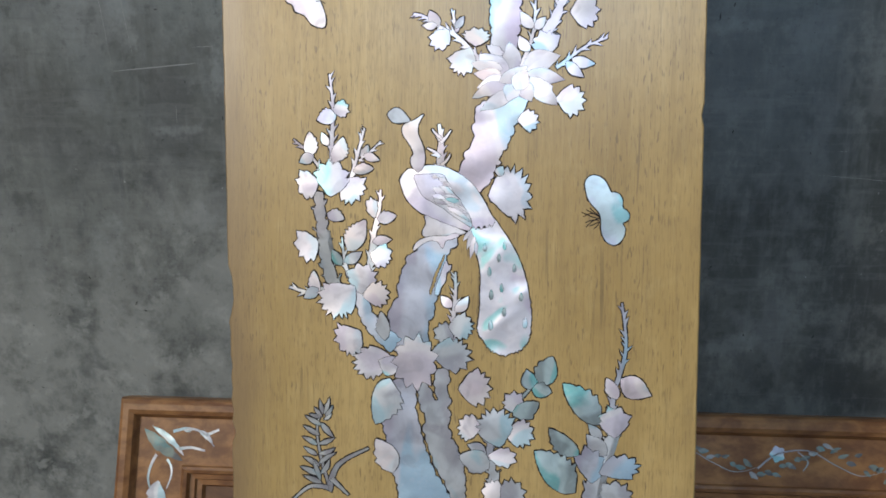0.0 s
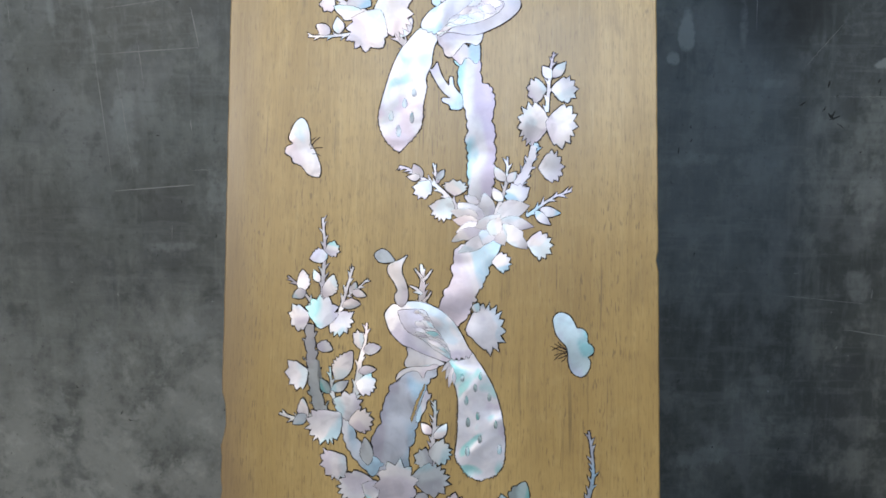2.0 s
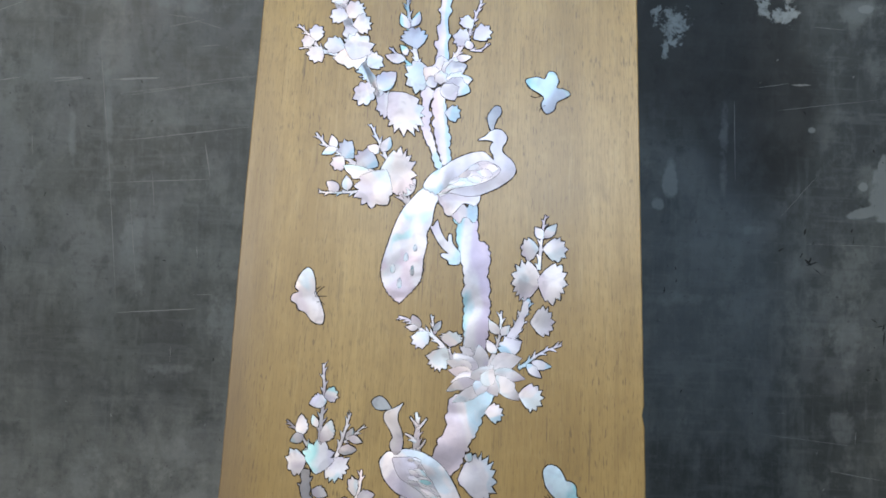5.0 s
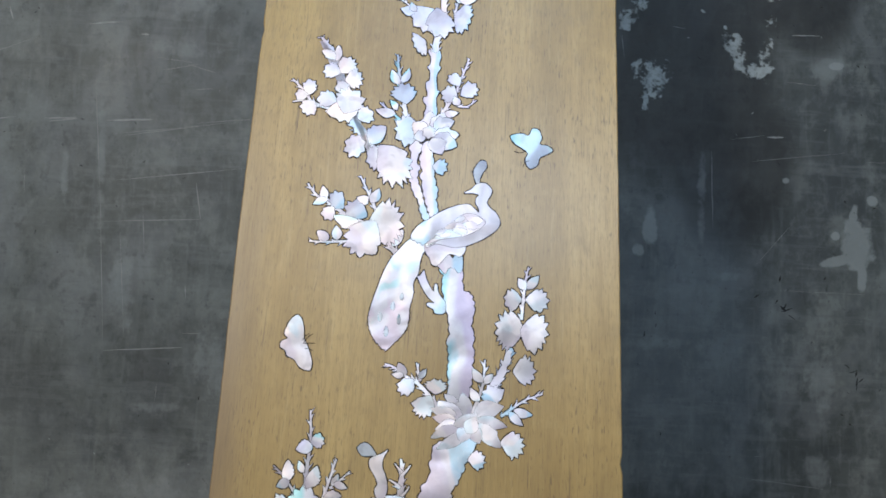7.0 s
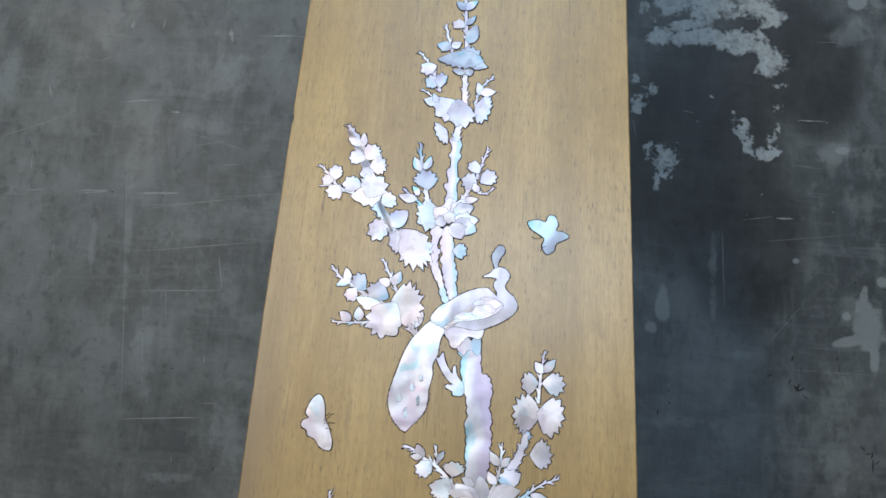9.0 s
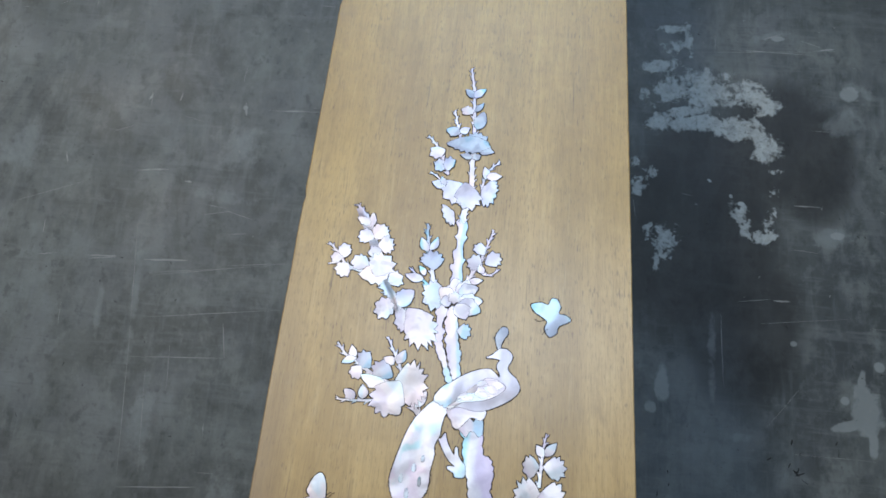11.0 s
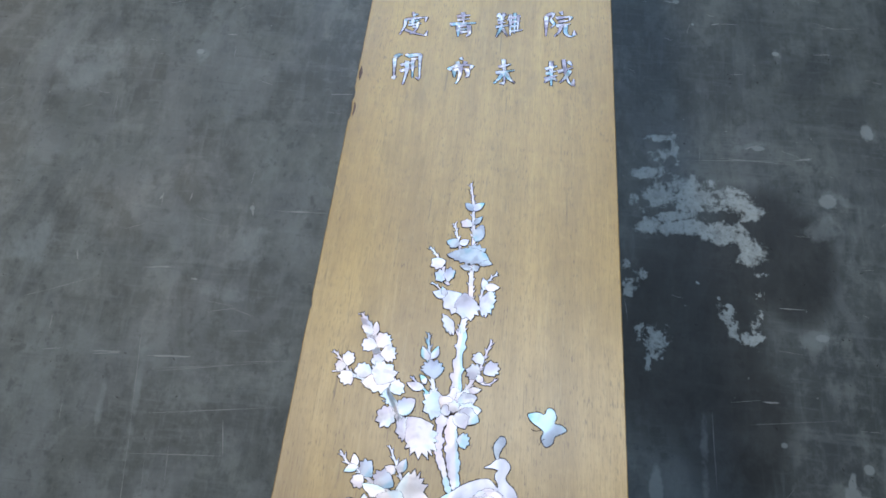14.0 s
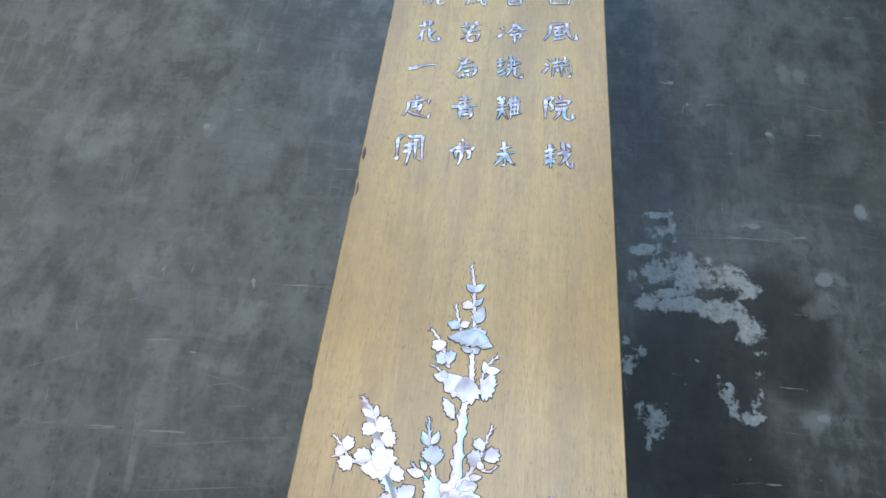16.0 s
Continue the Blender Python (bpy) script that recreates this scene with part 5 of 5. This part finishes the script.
fan(PEARL, -201, 469, -216, 467, 15.2, 3)
fan(PEARL_WHITE, -193, 461, -203, 444, 22, 4)
fan(PEARL_WHITE, -141, 439, -126, 451, 23.4, 4)
leaf(PEARL, -127, 411, -109, 432, 21.2, 2, 1)
rosette(PEARL_WHITE, -142, 407, 12, 14.1, 8)
leaf(PEARL_WHITE, -140, 456, -178, 447, 28.2, 2, 1)
fan(PEARL_WHITE, -158, 446, -148, 477, 35.6, 5)
fan(PEARL, -109, 396, -128, 391, 29.5, 5)
fan(PEARL_WHITE, -114, 409, -83.4, 364, 42.1, 8)
leaf(PEARL_SEA, -96.6, 484, -107, 503, 10.4, 0)
leaf(PEARL_SEA, -94.7, 486, -86.7, 505, 9.3, 0)
fan(PEARL_TRUNK, -87, 460, -96, 485, 28.6, 6)
leaf(PEARL_WHITE, -98.8, 447, -122, 452, 11.6, 0)
leaf(PEARL_SEA, -97.8, 452, -106, 464, 7.5, 0)
fan(PEARL_SEA, -28.2, 484, -39.4, 499, 15.5, 3)
fan(PEARL_SEA, -26.2, 472, -8.6, 486, 20.3, 4)
fan(PEARL, -30, 467, -46.4, 480, 21.5, 4)
leaf(PEARL_WHITE, -27.5, 460, -34.2, 471, 9, 0)
leaf(PEARL_WHITE, -44.9, 448, -27.6, 451, 8.7, 0)
fan(PEARL, -53.8, 386, -37.4, 384, 19.2, 4)
fan(PEARL_WHITE, -69.1, 430, -98.7, 425, 38.7, 5)
leaf(PEARL_WHITE, -58.8, 427, -60.6, 452, 20.1, 1, 1)
leaf(PEARL, -57, 429, -43.7, 450, 19.4, 1, 1)
leaf(PEARL_WHITE, -55.5, 428, -32.4, 441, 19.2, 1, 1)
leaf(PEARL_WHITE, -55.3, 425, -26, 424, 19.9, 1, 1)
leaf(PEARL, -55, 421, -27.8, 410, 22.3, 1, 1)
leaf(PEARL_WHITE, -56.3, 419, -44.3, 400, 20, 1, 1)
leaf(PEARL_WHITE, -62.1, 427, -79, 437, 18.1, 1, 1)
leaf(PEARL, -63.1, 422, -76.8, 418, 14.2, 0)
rosette(PEARL_WHITE, -60, 426, 7.3, 7.8, 6)
fan(PEARL_SKY, -60.9, 581, -84.9, 560, 42.4, 4)
fan(PEARL, -38.5, 574, -17.8, 570, 43.3, 7)
fan(PEARL, -59.7, 584, -48.6, 545, 34, 5)
fan(PEARL, -70, 540, -83.5, 534, 32.9, 5)
fan(PEARL_WHITE, -89.2, 631, -109, 623, 20.3, 3)
fan(PEARL_WHITE, -84.4, 607, -102, 608, 20, 3)
fan(PEARL_SEA, -83.7, 599, -80.4, 621, 15.4, 3)
leaf(PEARL_SKY, -82.9, 579, -102, 582, 13, 0)
leaf(PEARL, -83.5, 578, -90.3, 591, 8, 0)
leaf(PEARL_WHITE, -33.1, 590, -36.3, 609, 9.3, 0)
leaf(PEARL_WHITE, -33.3, 594, -12.8, 596, 12.3, 0)
fan(PEARL_GREY, -53.1, 636, -42.9, 659, 29.3, 5)
leaf(PEARL_GREY, -47.5, 638, -25.3, 631, 15.1, 0)
leaf(PEARL_GREY, -30.1, 639, -88.5, 641, 25.6, 4, 1)
leaf(PEARL_GREY, -53.5, 620, -69.1, 625, 9.1, 0)
leaf(PEARL_GREY, -52.1, 620, -42.4, 626, 9.9, 0)
leaf(PEARL_GREY, -72.2, 657, -90.3, 663, 15.4, 1, 1)
leaf(PEARL, -72.3, 659, -59.6, 667, 11.1, 0)
fan(PEARL_WHITE, -56.7, 690, -72.8, 697, 15.6, 3)
leaf(PEARL_GREY, -55.4, 693, -43.6, 708, 7.5, 0)
leaf(PEARL_GREY, -50.7, 665, -42.1, 694, 16.9, 1, 1)
leaf(PEARL_GREY, -56.9, 716, -69.8, 729, 10.8, 0)
leaf(PEARL_SEA, -56.9, 716, -42, 731, 11.2, 0)

# ferns at the foot
count["layer"] = 0
stem(PEARL_DARK, 2.6, 1, 0, -164, -246, -173, -214, -175, -189, -167, -171, name="fern_stem")
stem(PEARL_DARK, 6.2, 1.5, 0, -165, -249, -156, -225, -129, -209, name="fern_stem")
stem(PEARL_DARK, 4.1, 1.5, 0, -165, -246, -182, -246, -198, -259, name="fern_stem")
stem(PEARL_DARK, 4.6, 1.5, 0, -162, -238, -147, -252, name="fern_stem")
leaf(PEARL_DARK, -171, -190, -186, -182, 4.2, 0)
leaf(PEARL_DARK, -173, -199, -188, -191, 4.2, 0)
leaf(PEARL_DARK, -175, -208, -189, -201, 4.3, 0)
leaf(PEARL_DARK, -175, -217, -188, -210, 3.9, 0)
leaf(PEARL_DARK, -173, -227, -188, -219, 4.6, 0)
leaf(PEARL_DARK, -173, -235, -191, -228, 4.9, 0)
leaf(PEARL_DARK, -171, -242, -188, -236, 4.6, 0)
leaf(PEARL_DARK, -172, -188, -160, -201, 4.9, 0)
leaf(PEARL_DARK, -174, -207, -159, -201, 3.9, 0)
leaf(PEARL_DARK, -174, -216, -159, -210, 3.9, 0)
leaf(PEARL_DARK, -174, -225, -158, -214, 3.6, 0)
leaf(PEARL_DARK, -172, -234, -164, -220, 4.3, 0)
leaf(PEARL_DARK, -172, -240, -179, -221, 4, 0)
leaf(PEARL_DARK, -170, -182, -183, -180, 3.3, 0)
leaf(PEARL_DARK, -171, -182, -178, -174, 3.3, 0)
leaf(PEARL_DARK, -170, -180, -173, -167, 3.3, 0)
leaf(PEARL_DARK, -169, -180, -164, -165, 3.3, 0)
leaf(PEARL_DARK, -168, -182, -161, -172, 3.3, 0)
leaf(PEARL_DARK, -169, -185, -162, -179, 2.9, 0)

# dark splits along the board's edge
for u0, v0, u1, v1, w in ((-260.1, 983, -259.3, 955, 3), (-259.9, 908, -259.6, 880, 2.5), (-261.7, 986, -259.5, 959, 2.5)):
    inset_piece("chip", leaf_line(u0, v0, u1, v1, w, 3), pearl=REDWOOD_DARK, lift=-0.2, bed=(0.1, 0.3), worn=0.6)

count["layer"] = 0
# 西
brushed(60, 1424, ((-24, 22, 24, 24), (-20, 8, -17, -26), (-20, 8, 20, 10), (20, 10, 18, -25), (-17, -24, 18, -23), (-7, 22, -8, 2, -13, -8), (6, 22, 6, -4, 14, -6)))
# 風
brushed(62, 1313, ((-18, 22, -21, -7, -31, -28), (-17, 22, 13, 28), (13, 28, 15, -1, 22, -17, 31, -21), (31, -21, 30, -3), (-10, 11, 7, 17), (-10, 2, -10, -11), (-10, 2, 8, 7), (8, 7, 8, -8), (-10, -11, 8, -6), (-2, 13, -1, -19), (-13, -23, 10, -16)))
# 滿
brushed(57, 1214, ((-16, 22, -10, 12), (-22, 6, -14, -1), (-25, -19, -16, -4), (-9, 9, 24, 19), (0, 25, 0, 3), (14, 28, 15, 6), (-6, 0, -8, -28), (-6, 0, 23, 5, 25, -24), (25, -24, 19, -27), (8, 15, 9, -27), (0, -6, 2, -16), (15, -3, 18, -14)))
# 院
brushed(62, 1108, ((-24, 18, -24, -31), (-24, 18, -12, 24, -17, 8), (-17, 8, -11, -2, -17, -11), (0, 30, 3, 22), (-8, 13, 18, 19), (18, 19, 15, 9), (-4, 4, 13, 9), (-7, -6, 17, 1), (1, -5, -2, -19, -10, -31), (9, -3, 9, -21, 16, -29, 24, -25), (24, -25, 23, -14)))
# 栽
brushed(62, 995, ((-14, 25, -13, -30), (-23, 6, -4, 15), (-22, -4, -5, 4), (-24, -15, -4, -6), (-16, -13, -24, -24), (-10, -12, -4, -19), (-3, 2, 21, 13), (6, 30, 9, 5, 14, -17, 21, -27), (21, -27, 23, -12), (17, 6, 9, -10, 0, -22), (14, 26, 20, 17)))
# 香
brushed(-28, 1417, ((12, 28, -10, 22), (-22, 14, 22, 16), (0, 24, 0, -2), (-2, 13, -22, -2), (2, 13, 22, -1), (-12, -5, -12, -28), (-12, -5, 12, -4), (12, -4, 12, -28), (-10, -16, 10, -15), (-12, -27, 12, -27)))
# 冷
brushed(-28, 1303, ((-23, 15, -15, 6), (-28, -17, -16, -1), (6, 30, -2, 10, -11, -2), (6, 26, 15, 12, 27, 11), (-3, 2, 14, 7), (-7, -9, 17, 0), (17, 0, 11, -17), (4, -4, 5, -31)))
# 蝶
brushed(-29, 1206, ((-19, 21, -17, -4), (-25, 9, -9, 15), (-24, -1, -10, 6), (-22, -18, -6, -3), (-18, -27, -3, -12), (0, 30, 3, -5), (-6, 14, 16, 21), (-5, 3, 21, 12), (8, 25, 8, 1), (-4, -7, 17, 1), (3, -5, -6, -29), (9, -2, 11, -23, 22, -29), (22, -29, 24, -17)))
# 難
brushed(-24, 1099, ((-23, 20, -5, 24), (-19, 27, -18, 14), (-11, 29, -11, 15), (-21, 10, -7, 14), (-20, 3, -6, 6), (-14, 20, -13, -11), (-23, -7, -2, -1), (-14, -8, -21, -31), (-12, -8, -2, -27), (1, 26, 2, -26), (8, 30, 9, -20), (1, 16, 18, 22), (2, 6, 18, 11), (3, -4, 18, 1), (2, -16, 23, -10), (14, 26, 14, -14), (1, 23, -4, 10)))
# 来
brushed(-26, 991, ((-4, 27, -1, 2, 0, -26), (0, -26, -8, -26), (-11, 9, 9, 17), (-15, -4, 15, 4), (-2, -1, -9, -16, -17, -27), (1, -2, 8, -16, 17, -24)))
# 我
brushed(-109, 1410, ((-6, 28, -20, 20), (-24, 10, 24, 13), (-10, 22, -10, -26), (-10, -26, -17, -22), (-22, -8, 0, -2), (4, 27, 8, 0, 18, -24, 23, -27), (23, -27, 24, -14), (20, 4, 8, -14, -2, -24), (15, 26, 21, 20)))
# 若
brushed(-109, 1300, ((-19, 13, 19, 23), (-10, 26, -5, 6), (10, 30, 5, 9), (-14, -3, 20, 7), (3, 17, -4, -7, -17, -25), (-4, -11, -2, -30), (-4, -11, 15, -6), (15, -6, 15, -27), (-2, -29, 15, -26)))
# 為
brushed(-110, 1195, ((-14, 27, -3, 20), (2, 28, -5, 13), (-9, 12, 15, 20), (-9, 1, 18, 9), (17, 9, 19, -9, 10, -24), (-7, 13, -11, -6, -20, -19), (-3, -10, 16, -2), (-11, -19, -7, -28), (-4, -17, 0, -26), (4, -15, 9, -22)))
# 青
brushed(-103, 1095, ((-2, 29, 1, 2), (-12, 18, 11, 23), (-10, 9, 10, 14), (-22, -2, 22, 5), (-8, -5, -6, -30), (-8, -5, 10, -2), (10, -2, 12, -22, 7, -28), (-5, -13, 9, -10), (-4, -20, 9, -17)))
# 帝
brushed(-99, 987, ((-2, 29, 3, 25), (-19, 1, -15, 6, -11, 10), (-11, 9, 2, 13, 19, 14), (19, 14, 16, 4), (-6, 20, -3, 10), (7, 22, 5, 11), (-10, 2, -8, -15), (-10, 2, 11, 6), (11, 6, 13, -9, 9, -13), (0, 12, 0, -13, -5, -29)))
# 桃
brushed(-193, 1403, ((-25, 12, -4, 14), (-14, 27, -14, -28), (-15, 11, -25, -6), (-12, 10, -4, 0), (4, 26, 3, 0, -4, -26), (12, 26, 12, -18, 20, -25, 25, -18), (-3, 14, 3, 8), (-4, -4, 4, 2), (22, 18, 15, 10), (16, 6, 23, -2)))
# 花
brushed(-189, 1295, ((-19, 13, 9, 24), (-11, 29, -8, 7), (1, 30, 1, 10), (-10, 4, -14, -14, -22, -28), (-13, -7, -9, -31), (11, 2, 0, -17), (1, 8, 5, -19, 14, -29, 23, -25), (23, -25, 20, -12)))
# 一
brushed(-189, 1195, ((-24, -9, -14, -7, 2, 1, 18, 5, 24, 4),), 8.0)
# 處
brushed(-185, 1091, ((-6, 28, -3, 14), (-4, 21, 4, 23), (-18, 8, 1, 13, 19, 17), (19, 17, 17, 5), (-17, 8, -17, -9, -23, -28), (-10, 2, 8, 9), (-5, 11, -3, -8), (-3, -9, 7, -8), (-11, -5, 11, 1), (-15, -16, 1, -23, 21, -28), (21, -28, 23, -16), (5, 4, 3, -15, -6, -27)))
# 開
brushed(-186, 984, ((-23, 24, -21, 3, -19, -21), (-23, 25, -17, 31, -11, 33), (-21, -22, -16, -15), (0, 30, 17, 34, 19, 23, 21, 0, 23, -19), (23, -19, 16, -17), (5, 23, 17, 26), (-5, 34, 2, 26), (-11, 8, 12, 19), (-11, -5, 15, 8), (-2, 19, 0, -5, -3, -34), (7, 22, 9, 4, 11, -18)))

# ---- what carries the panel ----
stool = new("low_bench")
tagged(stool, "low wooden bench under the panel", "bench")
STAND = (PANEL @ Vector((-0.05, 0, LOW)))
stool.location = (STAND.x, STAND.y, 0)
top_z = (PANEL @ Vector((0, THICK, LOW))).z
part("seat", cuboid(-0.3, 0.3, -0.12, 0.12, top_z - 0.035, top_z - 0.001, 0.004), REDWOOD_DARK, stool)
for sx in (-0.25, 0.25):
    for sy in (-0.09, 0.09):
        part("leg", cuboid(sx - 0.02, sx + 0.02, sy - 0.02, sy + 0.02, 0, top_z - 0.035, 0.003), REDWOOD_DARK, stool)
prop = new("wooden_prop")
tagged(prop, "short timber prop between wall and panel", "prop")
back = PANEL @ Vector((-0.05, THICK, 1.6))
prop.location = back
part("bar", cuboid(-0.1, 0.1, 0.004, WALL - back.y, -0.02, 0.02, 0.003), REDWOOD_DARK, prop)

# ---- the framed board behind ----
framed = new("framed_board")
tagged(framed, "red-brown carved frame board with shell-inlaid border against the wall", "framed board")
FW, FH, LEAN = 1.62, 0.765, -20.0
framed.matrix_basis = pose(-0.607 + FW / 2, 0.447, 0.757, LEAN, 0.3, 0)
# local: x across, y out of the wall is negative, z down from the top edge
PROFILE = ((0, 0), (0, 22), (3, 29), (9, 33), (18, 33), (25, 29), (29, 20), (31, 17), (103, 17), (105, 22), (109, 24), (114, 22), (117, 14), (124, 13), (126, 8), (134, 7), (137, 1), (139, -2))


def rail(name, a, b):
    """A mitred rail from corner a to corner b (signs of x and z)."""
    bm = bmesh.new()
    rows = []
    for cx, cz in (a, b):
        rows.append([bm.verts.new((cx * (FW / 2 - d * MM), -h * MM, -FH / 2 + cz * (FH / 2 - d * MM))) for d, h in PROFILE] +
                    [bm.verts.new((cx * (FW / 2 - 0.139), 0.012, -FH / 2 + cz * (FH / 2 - 0.139))), bm.verts.new((cx * FW / 2, 0.012, -FH / 2 + cz * FH / 2))])
    n = len(rows[0])
    for i in range(n):
        j = (i + 1) % n
        bm.faces.new((rows[0][i], rows[0][j], rows[1][j], rows[1][i]))
    bmesh.ops.recalc_face_normals(bm, faces=bm.faces)
    for f in bm.faces:
        f.smooth = False
    return part(name, bm, REDWOOD, framed)


rail("top_rail", (-1, 1), (1, 1))
rail("bottom_rail", (1, -1), (-1, -1))
rail("stile", (-1, -1), (-1, 1))
rail("stile", (1, 1), (1, -1))
part("inner_panel", cuboid(-FW / 2 + 0.13, FW / 2 - 0.13, 0.0, 0.01, -FH + 0.13, -0.13), REDWOOD_DARK, framed, "dark red-brown sunk panel")


def border_piece(name, outline, pearl):
    """A shell piece let into the flat border; the outline is in millimetres from the frame's upper left corner."""
    bm = bmesh.new()
    bm.faces.new([bm.verts.new((-FW / 2 + u * MM, -0.0176, -v * MM)) for u, v in outline])
    bmesh.ops.recalc_face_normals(bm, faces=bm.faces)
    for f in bm.faces:
        f.normal_update()
        if f.normal.y > 0:
            f.normal_flip()
    part(name, bm, pearl, framed)


def vine(points, w, pearl=PEARL_GREY):
    border_piece("vine", ribbon([(u, v, w * (1 - 0.5 * i / 24)) for i, (u, v) in enumerate(curve(points, 8))]), pearl)


border = random.Random(8)
for k in range(1, 9):
    u = 130 + 184 * k - 60
    vine([(u, 78), (u + 30, 56), (u + 75, 50), (u + 115, 70), (u + 150, 84), (u + 186, 76)], 3, PEARL_DARK)
    vine([(u + 60, 52), (u + 74, 66), (u + 66, 80)], 2.2, PEARL_DARK)
    border_piece("blossom", rosette_line(u + 30, 56, 11, 12, 5), PEARL_BLUE)
    for du in range(-6, 180, 11):
        dv = 66 + 12 * math.sin(du * 0.034 + 1.2) + border.uniform(-13, 13)
        ru, turn = border.uniform(5, 9), border.uniform(-0.9, 0.9)
        border_piece("leaf", leaf_line(u + du - ru, dv - ru * turn, u + du + ru, dv + ru * turn, border.uniform(6, 9), 1, 1), border.choice((PEARL_DIM, PEARL_DIM, PEARL_DIM, PEARL_DARK)))
for k in range(3):
    v = 230 + 170 * k
    vine([(78, v), (52, v + 30), (54, v + 75), (80, v + 110), (66, v + 165)], 4)
    border_piece("leaf", leaf_line(50, v + 60, 84, v + 96, 16, 2), PEARL)
    border_piece("blossom", rosette_line(66, v + 8, 12, 13, 5), PEARL_GREY)
# the upper left corner: a long two-tone leaf, scrolls and a hanging bell
border_piece("leaf", leaf_line(38, 48, 104, 97, 20, 2), PEARL_DIM)
border_piece("leaf", leaf_line(51, 44, 106, 89, 10, 1), PEARL_GREY)
vine([(61, 88), (53, 106), (50, 124), (54, 140)], 5)
vine([(79, 95), (86, 106), (87, 120), (81, 140)], 4)
border_piece("bell", fan_line(66, 128, 66, 175, 34, 4), PEARL_GREY)
vine([(86, 52), (104, 47), (122, 48), (138, 55), (153, 73)], 5)
vine([(139, 56), (149, 52), (160, 47)], 5)
vine([(96, 79), (116, 76), (139, 80)], 5)
border_piece("leaf", leaf_line(127, 49, 151, 69, 9, 1), PEARL_GREY)
border_piece("leaf", leaf_line(103, 50, 119, 46, 6, 0), PEARL_GREY)
